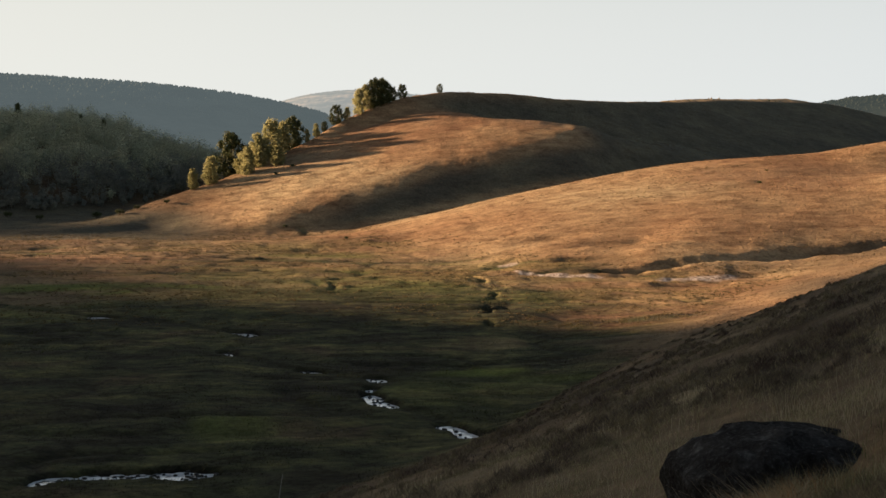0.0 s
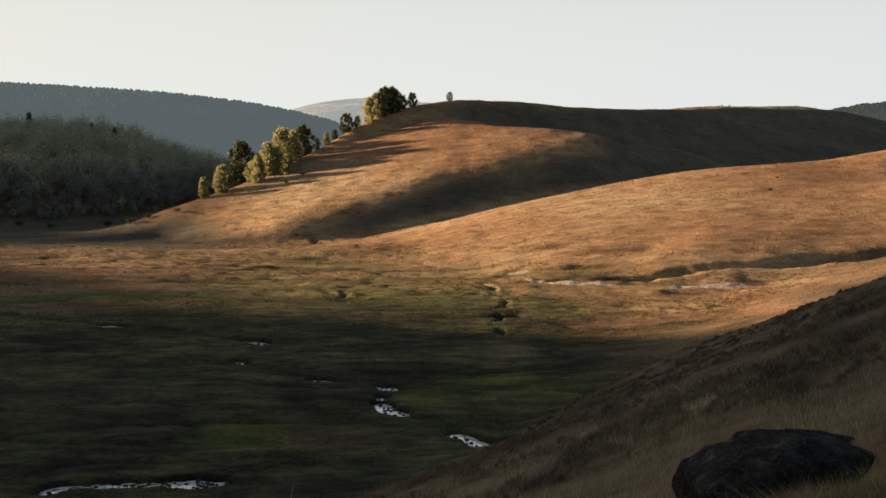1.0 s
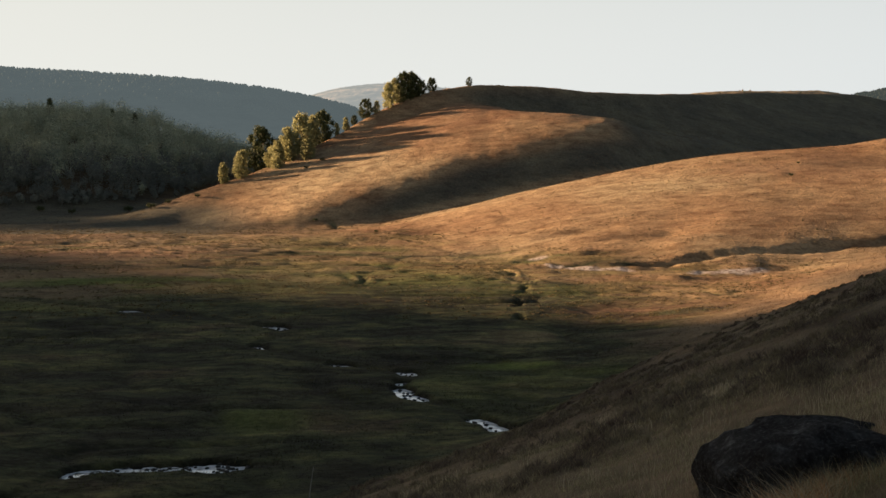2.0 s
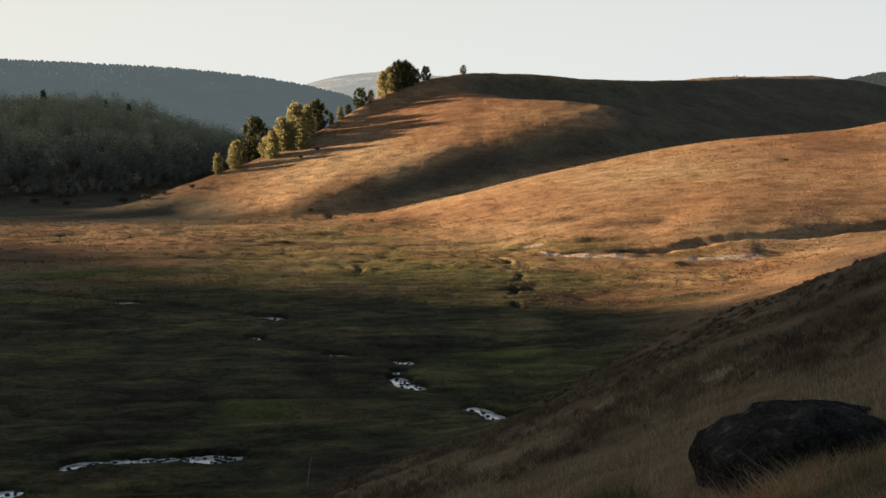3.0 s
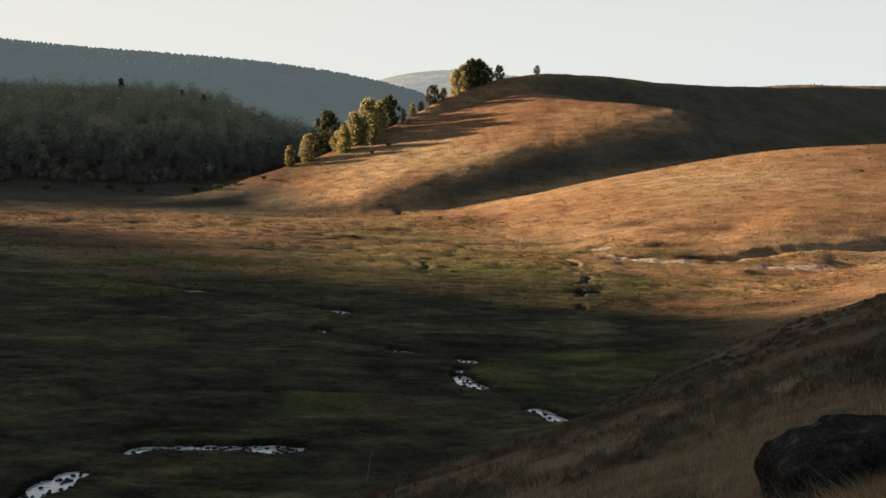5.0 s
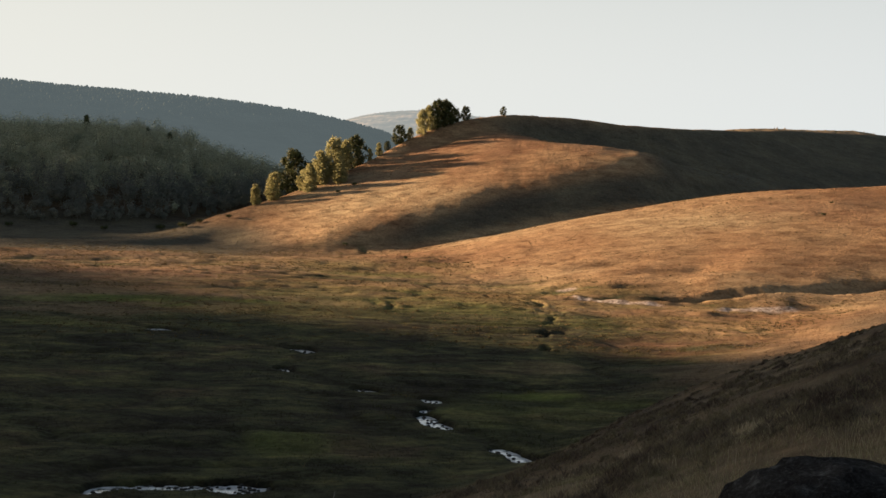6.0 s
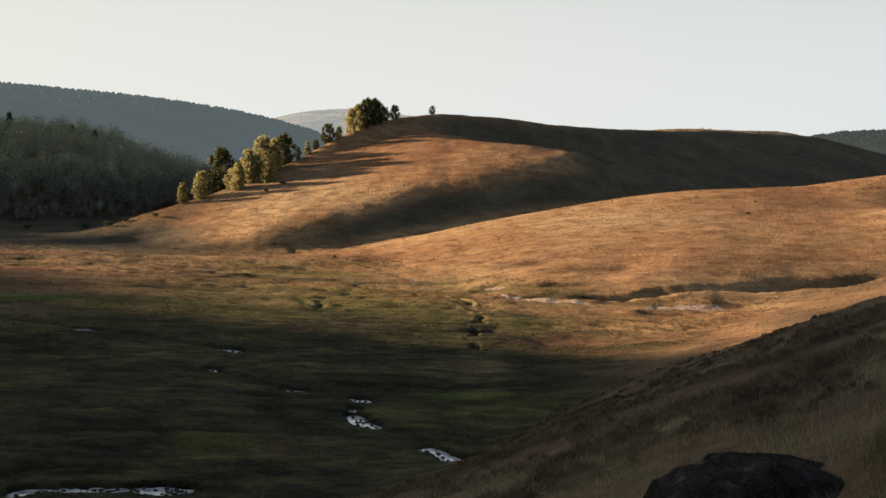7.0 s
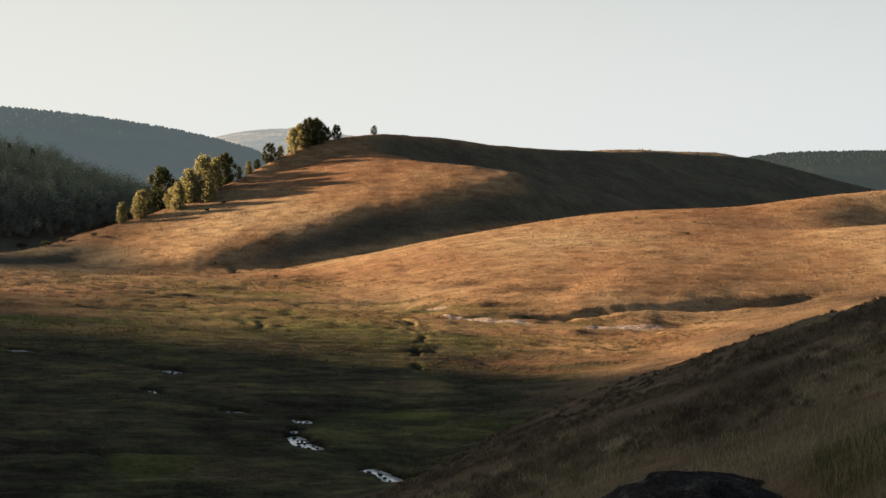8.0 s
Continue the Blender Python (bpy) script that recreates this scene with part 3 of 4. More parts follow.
    green, rust = (np.max([k * smooth(1.7, 0.2, np.hypot((x - px) / rx, (y - py) / ry) + ragged) for px, py, rx, ry, k in spots], axis=0) for spots in (GREENS, RUSTS))
    return z, wet, np.maximum(np.maximum(heath, dim_grass), 0.9 * wood), soil, green * (1 - soil) * flat, rust * (1 - soil), shade_tint


def sheet(name, co, quads, mat, values=None, smooth_faces=True):
    me = bpy.data.meshes.new(name)
    me.vertices.add(len(co))
    me.vertices.foreach_set("co", np.asarray(co, np.float32).ravel())
    k = quads.shape[1]
    me.loops.add(quads.size)
    me.loops.foreach_set("vertex_index", quads.astype(np.int32).ravel())
    me.polygons.add(len(quads))
    me.polygons.foreach_set("loop_start", np.arange(0, quads.size, k, dtype=np.int32))
    me.polygons.foreach_set("use_smooth", np.full(len(quads), smooth_faces))
    for key, v in (values or {}).items():
        me.attributes.new(key, "FLOAT", "POINT").data.foreach_set("value", v.astype(np.float32))
    me.materials.append(mat)
    me.update(calc_edges=True)
    return me


def build_ground():
    view = np.arange(-0.47, 0.4201, 0.00185)
    rest = np.linspace(0.42, 2 * math.pi - 1.3, 70)[1:-1]
    west = np.linspace(-1.3, -0.47, 120)[:-1] + 2 * math.pi
    ang = np.concatenate([view, rest, west])
    rad = np.concatenate([np.linspace(0.001, 6, 26)[:-1], np.exp(np.arange(math.log(6), math.log(58), 0.011)), np.exp(np.arange(math.log(58.5), math.log(470), 0.0054)), np.exp(np.linspace(math.log(472), math.log(640), 50))[:-1], np.exp(np.linspace(math.log(640), math.log(4900), 55))])
    A, Rr = np.meshgrid(ang, rad)
    x, y = (Rr * np.sin(A)).ravel(), (Rr * np.cos(A)).ravel()
    z, wet, heath, soil, green, rust, shade_tint = ground(x, y)
    n, m = len(ang), len(rad)
    i, j = np.meshgrid(np.arange(n), np.arange(m - 1))
    a = j * n + i
    b = j * n + (i + 1) % n
    quads = np.stack([a, a + n, b + n, b], -1).reshape(-1, 4)
    me = sheet("ground", np.stack([x, y, z], 1), quads[:, ::-1], MEADOW, {"wet": wet, "heath": heath, "soil": soil, "green": green, "rust": rust, "shade_tint": shade_tint})
    ob = new("ground", me)
    return tagged(ob, "grassy valley floor and dry golden hills at sunset", "ground", kind="structure")


build_ground()


# ---- helpers for the things ----
def part(name, me, parent, label=""):
    ob = new(name, me)
    ob.parent = parent
    return tagged(ob, label)


def height_at(x, y):
    return float(ground(np.array([x]), np.array([y]))[0][0])


def mesh_from(bm, name, mat, smooth_faces=True):
    me = bpy.data.meshes.new(name)
    bm.to_mesh(me)
    bm.free()
    me.materials.append(mat)
    for p in me.polygons:
        p.use_smooth = smooth_faces
    return me


# ---- far distance ----
def far_ridge(name, stations, y, depth, tree, mat, label, seed, bumps=1.0, trees=0, covering="a far ridge", deep=3):
    """A far ridge with an uneven treetop line; stations of x and height."""
    xs = np.arange(stations[0][0], stations[-1][0], tree * 0.5)
    top = soft_interp(xs, [p[0] for p in stations], [p[1] for p in stations], tree * 6)
    rows = 46
    u = np.linspace(0, 1, rows)
    X, U = np.meshgrid(xs, u)
    Y = y - depth * (1 - U) + 2 * bumps * tree * vnoise(X, U * depth, tree * 1.5, seed)
    Z = -30 + (top[None, :] + 30) * np.sin(U * math.pi / 2)
    Z = Z + bumps * tree * 0.55 * vnoise(X, U * depth, tree * 0.9, seed + 1) + bumps * tree * 0.5 * np.maximum(vnoise(X, U * depth, tree * 2.3, seed + 2), 0)
    n = len(xs)
    i, j = np.meshgrid(np.arange(n - 1), np.arange(rows - 1))
    a = j * n + i
    quads = np.stack([a, a + 1, a + n + 1, a + n], -1).reshape(-1, 4)
    co = np.stack([X.ravel(), Y.ravel(), Z.ravel()], 1)
    back = np.stack([xs, np.full(n, y + depth), np.full(n, -30.0)], 1)
    k = (rows - 1) * n + np.arange(n - 1)
    m = rows * n + np.arange(n - 1)
    quads = np.concatenate([quads, np.stack([k, k + 1, m + 1, m], -1)])
    rs = np.random.default_rng(seed)
    tri = np.concatenate([quads[:, [0, 1, 2]], quads[:, [0, 2, 3]]])
    allco = np.concatenate([co, back])
    if trees:
        k = (rows - 1 - (rs.random(trees) ** 1.6 * deep).astype(int)) * n + rs.integers(0, n, trees)
        foot, m2 = co[k], len(k)
        hh, a0 = tree * (0.30 + 0.55 * rs.random(m2) ** 2), rs.uniform(0, 6.3, m2)
        ring = [foot + np.stack([np.cos(a0 + i * 1.571) * hh * 0.55, np.sin(a0 + i * 1.571) * hh * 0.55, -0.3 * hh], 1) for i in range(4)]
        waist = [foot + np.stack([np.cos(a0 + 0.6 + i * 1.571) * hh * 0.48, np.sin(a0 + 0.6 + i * 1.571) * hh * 0.48, 0.50 * hh], 1) for i in range(4)]
        tip = foot + np.stack([0 * hh, 0 * hh, 0.92 * hh], 1)
        v = np.stack(ring + waist + [tip], 1).reshape(-1, 3)
        b = 9 * np.arange(m2)[:, None]
        crowns = np.concatenate([b + f for i in range(4) for f in ([i, (i + 1) % 4, 4 + i], [(i + 1) % 4, 4 + (i + 1) % 4, 4 + i], [4 + i, 4 + (i + 1) % 4, 8])])
        tagged(new("distant_trees", sheet("distant_trees", v, crowns, mat)), "hazy distant trees covering " + covering, "trees", kind="stuff")
    me = sheet(name, allco, tri, mat)
    return tagged(new(name, me), label, "backdrop", kind="structure")


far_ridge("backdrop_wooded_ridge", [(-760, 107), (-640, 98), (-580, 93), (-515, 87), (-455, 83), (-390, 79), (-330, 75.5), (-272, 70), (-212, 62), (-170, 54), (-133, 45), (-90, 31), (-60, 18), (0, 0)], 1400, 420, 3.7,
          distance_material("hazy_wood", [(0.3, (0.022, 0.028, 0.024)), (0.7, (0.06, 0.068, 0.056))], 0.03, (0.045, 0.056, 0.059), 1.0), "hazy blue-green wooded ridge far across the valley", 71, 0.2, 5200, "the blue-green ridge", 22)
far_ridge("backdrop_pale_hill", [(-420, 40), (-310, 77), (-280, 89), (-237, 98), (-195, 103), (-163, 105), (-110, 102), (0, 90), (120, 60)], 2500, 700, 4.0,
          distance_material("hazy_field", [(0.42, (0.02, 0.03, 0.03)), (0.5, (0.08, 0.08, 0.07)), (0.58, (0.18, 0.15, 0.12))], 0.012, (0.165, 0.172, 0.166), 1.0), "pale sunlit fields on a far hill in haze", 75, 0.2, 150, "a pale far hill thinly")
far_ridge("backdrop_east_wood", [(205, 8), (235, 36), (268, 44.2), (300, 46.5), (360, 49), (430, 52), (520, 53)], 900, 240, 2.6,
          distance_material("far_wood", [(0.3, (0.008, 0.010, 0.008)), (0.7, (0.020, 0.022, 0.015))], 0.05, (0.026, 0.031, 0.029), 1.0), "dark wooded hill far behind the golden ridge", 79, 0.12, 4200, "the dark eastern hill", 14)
# golden colour and a weak glow give this strip its sunlit look
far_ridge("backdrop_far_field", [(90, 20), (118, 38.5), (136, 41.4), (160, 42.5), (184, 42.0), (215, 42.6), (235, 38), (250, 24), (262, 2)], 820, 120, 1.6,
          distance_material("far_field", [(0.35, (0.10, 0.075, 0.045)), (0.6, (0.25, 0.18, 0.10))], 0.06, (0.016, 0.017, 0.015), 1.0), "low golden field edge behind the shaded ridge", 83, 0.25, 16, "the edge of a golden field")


# ---- streams ----
def smooth_line(line, step=0.5):
    pts = np.array(line, float)
    seg = np.hypot(*np.diff(pts, axis=0).T)
    d = np.concatenate([[0], np.cumsum(seg)])
    s = np.arange(0, d[-1], step)
    return np.stack([soft_interp(s, d, pts[:, 0], 1.5), soft_interp(s, d, pts[:, 1], 1.5)], 1)


def stream(name, line, label):
    p = smooth_line(line)
    tan = np.gradient(p, axis=0)
    tan /= np.hypot(*tan.T)[:, None]
    side = np.stack([-tan[:, 1], tan[:, 0]], 1)
    base = shape(p[:, 0], p[:, 1])[1]
    base = np.convolve(np.pad(base, 12, mode="edge"), np.ones(25) / 25, mode="valid")
    across = np.linspace(-2.6, 2.6, 9)
    co = [np.column_stack([p + side * a, base - 0.34]) for a in across]
    n = len(p)
    i, j = np.meshgrid(np.arange(n - 1), np.arange(len(across) - 1))
    a = j * n + i
    quads = np.stack([a, a + 1, a + n + 1, a + n], -1).reshape(-1, 4)
    me = sheet(name, np.concatenate(co), quads[:, ::-1], WATER)
    return tagged(new(name, me), label, "water", kind="structure")


stream("water_stream_main", STREAM_A, "shallow stream reflecting the pale sky between dark banks")
stream("water_stream_lower", STREAM_B, "shallow stream bend reflecting the pale sky")


def rock_mesh(name, size, seed, mat, detail=3, rough=0.18, square=0.72):
    bm = bmesh.new()
    bmesh.ops.create_icosphere(bm, subdivisions=detail, radius=1.0)
    for v in bm.verts:
        p = v.co.copy()
        k = 1 + rough * 1.3 * noise.noise(p * 1.3 + Vector((seed, 0, 0))) + rough * 0.9 * noise.noise(p * 2.9 + Vector((0, seed, 0))) + rough * 0.5 * noise.noise(p * 7 + Vector((0, 0, seed)))
        q = Vector([math.copysign(abs(c) ** square, c) for c in p])
        v.co = Vector((q.x * size[0], q.y * size[1], q.z * size[2])) * k
    return mesh_from(bm, name, mat)


STONES = [rock_mesh("stone", (0.5, 0.38, 0.26), 3.1 * k, STONE, 2, 0.22) for k in range(4)]
rng = random.Random(4)
for px, py, r, wide in POOLS:
    for _ in range(int(5 + 9 * wide)):
        line = STREAM_B if py < 82 else STREAM_A
        p = smooth_line(line)
        q = p[np.argmin(np.hypot(p[:, 0] - px, p[:, 1] - py)) + rng.randint(-int(r * 2.4), int(r * 2.4))]
        x, y = q[0] + rng.uniform(-1, 1) * wide, q[1] + rng.uniform(-1, 1) * wide
        k = rng.uniform(0.15, 0.38)
        ob = new("stone", STONES[rng.randrange(4)])
        ob.matrix_world = pose(x, y, float(shape(np.array([x]), np.array([y]))[1][0]) - 0.30, 0, 0, rng.uniform(0, 360)) @ Matrix.Scale(k, 4)
        tagged(ob, "dark wet stone lying in the stream", "stone", "stream stones")


# ---- trees ----
def leaf_cloud(rs, centres, radii, count, size, outward=0.0):
    """Small leaf quads spread through the clumps of a crown: vertices and faces."""
    which = rs.integers(0, len(centres), count)
    d = rs.normal(size=(count, 3))
    d /= np.linalg.norm(d, axis=1)[:, None]
    c = centres[which] + d * radii[which] * np.minimum(np.abs(rs.normal(size=(count, 1))), 1.5) * 0.8
    a = rs.normal(size=(count, 3))
    a -= outward * d * np.sum(a * d, 1)[:, None]
    a /= np.linalg.norm(a, axis=1)[:, None]
    b = np.cross(a, d)
    b /= np.linalg.norm(b, axis=1)[:, None] + 1e-9
    s = size * (0.6 + 0.8 * rs.random((count, 1)))
    co = np.stack([c - a * s, c - b * s * 0.6, c + a * s, c + b * s * 0.6], 1).reshape(-1, 3)
    return co, np.arange(count * 4).reshape(-1, 4)


def limb(bm, points, radii, sides=7):
    rings = []
    for k, (p, r) in enumerate(zip(points, radii)):
        d = (points[min(k + 1, len(points) - 1)] - points[max(k - 1, 0)]).normalized()
        u = d.orthogonal().normalized()
        w = d.cross(u)
        rings.append([bm.verts.new(p + (u * math.cos(a) + w * math.sin(a)) * r) for a in [2 * math.pi * i / sides for i in range(sides)]])
    for r0, r1 in zip(rings, rings[1:]):
        for i in range(sides):
            bm.faces.new((r0[i], r0[(i + 1) % sides], r1[(i + 1) % sides], r1[i]))
    bm.faces.new(rings[-1])


def tree(name, seed, h, spread, low, mat, leaves, leaf, label, category, pointed=0.5):
    """A tree h metres tall: tapered trunk with limbs, and a crown of leaf clumps from low*h up."""
    rs = np.random.default_rng(seed)
    root = new(name)
    bm = bmesh.new()
    lean = Vector((rs.normal() * 0.04 * h, rs.normal() * 0.04 * h, 0))
    stem = [Vector((0, 0, -0.3)) + (lean * (k / 6) ** 2) + Vector((0, 0, (h * 0.74 + 0.3) * k / 6)) + Vector((rs.normal(), rs.normal(), 0)) * 0.012 * h * (k > 0) for k in range(7)]
    limb(bm, stem, [0.020 * h * (1 - 0.85 * k / 6) for k in range(7)])
    centres, radii = [], []
    for k in range(54):
        f = low + (0.95 - low) * (k + 0.5) / 54
        ang = k * 2.4 + rs.normal() * 0.4
        g = (f - low) / (1 - low)
        out = spread * h * (math.sin((0.14 + 0.80 * g) * math.pi) ** 0.7 * (1 - pointed * g)) * (0.15 + 0.85 * rs.random() ** 0.6)
        c = Vector((math.cos(ang) * out, math.sin(ang) * out, f * h)) + lean * f * f
        s = stem[min(6, int(f * 5.5))]
        if k % 4 == 0:
            limb(bm, [Vector((s.x, s.y, f * h * 0.86)), (Vector((s.x, s.y, f * h * 0.9)) + c) / 2, c], [0.011 * h * (1.1 - g), 0.007 * h, 0.002 * h], 5)
        centres.append(c)
        radii.append(h * (0.075 + 0.05 * rs.random()) * (1.15 - 0.4 * g))
    part("trunk", mesh_from(bm, "trunk", BARK), root)
    co, fa = leaf_cloud(rs, np.array([tuple(c) for c in centres]), np.array(radii)[:, None], leaves, leaf * h, 0.8)
    part("crown", sheet("crown", co, fa, mat, smooth_faces=False), root)
    return tagged(root, label, category)


def hill_crest_y(x):
    return float(np.interp(x, [-80, -71, -62, -51, -38, -24.7, -13, -0.6, 18], [305, 312, 320, 328, 340, 352, 360, 366, 374]))


GOLD = [tree("birch_tree", 11 + k, 7.0, 0.29 + 0.03 * k, 0.0, LEAF_GOLD, 8000, 0.024, "slender yellow-green autumn birch on the hill edge", "tree", 0.36) for k in range(3)]
DARK = [tree("oak_tree", 31 + k, 7.0, 0.36 + 0.05 * k, 0.02, LEAF_DARK, 7000, 0.026, "dark green broad tree on the hill crest", "tree", 0.2) for k in range(2)]
# bearing (thousandths), height in metres, kind, steps in front of (-) or behind (+) the crest
ROWS = [(-188, 4.9, "g", -2), (-175, 6.8, "g", -2), (-153, 5.3, "g", -3), (-148, 6.8, "g", -7), (-139, 8.4, "g", -3), (-131, 10.3, "g", 0), (-121, 8.4, "g", 1), (-124.5, 6.6, "g", -10), (-143, 6.0, "g", 3),
        (-113, 8.6, "d", 4), (-159, 11.5, "d", 9), (-102, 3.2, "g", 0), (-95, 3.4, "g", 0), (-89, 2.6, "d", 1), (-80, 5.2, "d", 1), (-72.5, 3.2, "g", -1), (-63, 6.6, "g", -1), (-57, 6.8, "g", 1),
        (-51, 7.6, "d", 0), (-47, 7.3, "d", 2), (-43.5, 6.2, "d", -1), (-38, 4.0, "d", 1), (-30.5, 3.8, "d", 0), (-2.3, 2.5, "d", 1)]
used = {"g": 0, "d": 0}
rng = random.Random(8)
for az, h, kind, dy in ROWS:
    x = az * 0.34
    for _ in range(4):
        y = hill_crest_y(x) + dy
        x = az * 0.001 * y
    pool = GOLD if kind == "g" else DARK
    m = pose(x, y, height_at(x, y), 0, 0, rng.uniform(0, 360)) @ Matrix.Scale(h / 7.0, 4)
    k = used[kind]
    used[kind] += 1
    if k < len(pool):
        pool[k].matrix_basis = m
    else:
        copy_thing(pool[k % len(pool)], m @ Matrix.Scale(7.0 / 7.0 / pool[k % len(pool)].scale.x, 4))


SPRUCE = tree("spruce_tree", 47, 7.0, 0.17, 0.04, LEAF_DARK, 5000, 0.020, "narrow dark spruce rising above the wood", "tree", 0.85)
for k, (az, h) in enumerate(((-319, 9.2), (-311, 6.2), (-272, 6.6), (-255, 7.0))):
    y = 404.0
    x = az * 0.001 * y
    m = pose(x, y, height_at(x, y), 0, 0, az) @ Matrix.Scale(h / 7.0, 4)
    if k == 0:
        SPRUCE.matrix_basis = m
    else:
        copy_thing(SPRUCE, m @ Matrix.Scale(1 / SPRUCE.scale.x, 4))
for az, h in ((-440, 8.5), (-432, 7.0)):
    y = 408.0
    x = az * 0.001 * y
    copy_thing(GOLD[1], pose(x, y, height_at(x, y), 0, 0, az) @ Matrix.Scale(h / 7.0 / GOLD[1].scale.x, 4))


def shrub(seed, size):
    """A low round bush: a few stems and a mound of leaves."""
    rs = np.random.default_rng(seed)
    root = new("shrub")
    bm = bmesh.new()
    tips = []
    for k in range(6):
        a = k * 1.05 + rs.normal() * 0.2
        tip = Vector((math.cos(a) * 0.5 * size, math.sin(a) * 0.5 * size, size * (0.35 + 0.25 * rs.random())))
        limb(bm, [Vector((0, 0, -0.15)), tip * 0.5 + Vector((0, 0, 0.1 * size)), tip], [0.05 * size, 0.03 * size, 0.01 * size], 5)
        tips.append(tuple(tip))
    part("stem", mesh_from(bm, "stem", BARK), root)
    co, fa = leaf_cloud(rs, np.array(tips + [(0, 0, 0.45 * size)]), np.full((7, 1), 0.33 * size), 900, 0.07 * size)
    co[:, 2] = np.maximum(co[:, 2], 0.0)
    part("foliage", sheet("foliage", co, fa, LEAF_DARK, smooth_faces=False), root)
    return tagged(root, "small dark shrub on the open grass hillside", "shrub", "hillside shrubs")


first = shrub(61, 1.0)
rng = random.Random(12)
for k, (x, y, size) in enumerate(((-74.5, 305, 1.5), (-71.5, 309, 1.1), (-64.5, 309, 1.0), (-40.0, 318, 0.8), (-36.5, 322, 0.9), (-33.5, 281, 0.7), (60.0, 251, 0.6), (64.0, 262, 0.45), (70.0, 413, 0.45), (78.0, 421, 0.4), (88.0, 433, 0.6), (94.0, 438, 0.4), (110.0, 449, 0.5), (112.5, 451, 0.4), (-106.0, 322, 1.6), (-97.0, 318, 1.3), (-84.0, 321, 1.7), (-121.0, 319, 1.3), (-18.5, 253, 0.6))):
    m = pose(x, y, height_at(x, y), 0, 0, rng.uniform(0, 360)) @ Matrix.Scale(size, 4)
    if k == 0:
        first.matrix_basis = m
    else:
        copy_thing(first, m @ Matrix.Scale(1 / first.scale.x, 4))


def woods():
    """The wood on the western hill, one mass of crowns that nobody could count."""
    rs = np.random.default_rng(5)
    n = 2750
    x, y = rs.uniform(-215, -40, n), rs.uniform(326, 426, n)
    hz = wood_hill(x, y)
    keep = (hz > 0.6) & (hz > hill_one(x, y) + 0.5)
    x, y = x[keep], y[keep]
    n = len(x)
    z = ground(x, y)[0]
    h = (4.4 + 4.6 * rs.random(n) ** 1.4) * (0.42 + 0.58 * smooth(0.6, 6, hz[keep]))
    wide, tip = h * rs.uniform(0.17, 0.30, n), rs.uniform(0.1, 0.7, n)
    # each crown: clumps on an uneven egg, and small leaves spread through every clump
    clumps, leaves = 13, 20
    d = rs.normal(size=(n, clumps, 3))
    d /= np.linalg.norm(d, axis=2, keepdims=True)
    d *= rs.uniform(0.45, 1.0, (n, clumps, 1))
    wx = wide[:, None] * (1 - tip[:, None] * d[..., 2])
    c = np.stack([x[:, None] + d[..., 0] * wx, y[:, None] + d[..., 1] * wx, z[:, None] + h[:, None] * (0.60 + 0.40 * d[..., 2])], 2)
    p = c[:, :, None, :] + np.clip(rs.normal(size=(n, clumps, leaves, 3)), -1.6, 1.6) * (0.105 * h)[:, None, None, None]
    out = p - np.stack([x, y, z + 0.45 * h], 1)[:, None, None, :]
    p, out = p.reshape(-1, 1, 3), out.reshape(-1, 3)
    out = out / np.linalg.norm(out, axis=1, keepdims=True) + rs.normal(size=out.shape) * 0.25
    one = np.cross(out, rs.normal(size=out.shape))
    one /= np.linalg.norm(one, axis=1, keepdims=True)
    two = np.cross(out, one)
    size = rs.uniform(0.13, 0.29, (len(p), 1))
    leaf = np.stack([size * (one * math.cos(k) + two * math.sin(k)) for k in (0.0, 2.2, 4.1)], 1)
    # leaves painted darker at the shaded foot, paler higher up for light, mixed between
    darker = np.repeat(rs.normal(size=n) * 2.2 + 3.0 * vnoise(x, y, 22, 61) > hz[keep] - 7.0, clumps * leaves)
    for name, mine, mat, label in (("wood_upper", ~darker, LEAF_WOOD, "dense olive-green wood on the shaded hillside, leaves painted paler for light and haze"), ("wood_lower", darker, LEAF_WOOD_DARK, "wood along the foot of the hillside, leaves painted darker for shade")):
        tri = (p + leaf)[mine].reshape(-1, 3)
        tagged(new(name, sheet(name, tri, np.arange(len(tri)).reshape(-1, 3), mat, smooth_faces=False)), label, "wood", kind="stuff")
    # slender pale stems between the crowns
    pick = rs.random(n) < 0.3
    foot = np.stack([x, y, z], 1)[pick]
    k, hh = len(foot), h[pick]
    a = rs.uniform(0, 2, k)
    ring = [np.stack([np.cos(a + i * 2.094), np.sin(a + i * 2.094), 0 * a], 1) for i in range(3)]
    lean = np.stack([rs.normal(size=k) * 0.04, rs.normal(size=k) * 0.04, np.full(k, 0.92)], 1) * hh[:, None]
    v = np.stack([foot + r * 0.10 for r in ring] + [foot + lean + r * 0.03 for r in ring], 1).reshape(-1, 3)
    b = 6 * np.arange(k)[:, None]
    quads = np.concatenate([b + [i, (i + 1) % 3, 3 + (i + 1) % 3, 3 + i] for i in range(3)])
    tagged(new("woodland_stems", sheet("woodland_stems", v, quads, BARK_GREY)), "slender pale stems standing among the dark wood", "wood", kind="stuff")


woods()


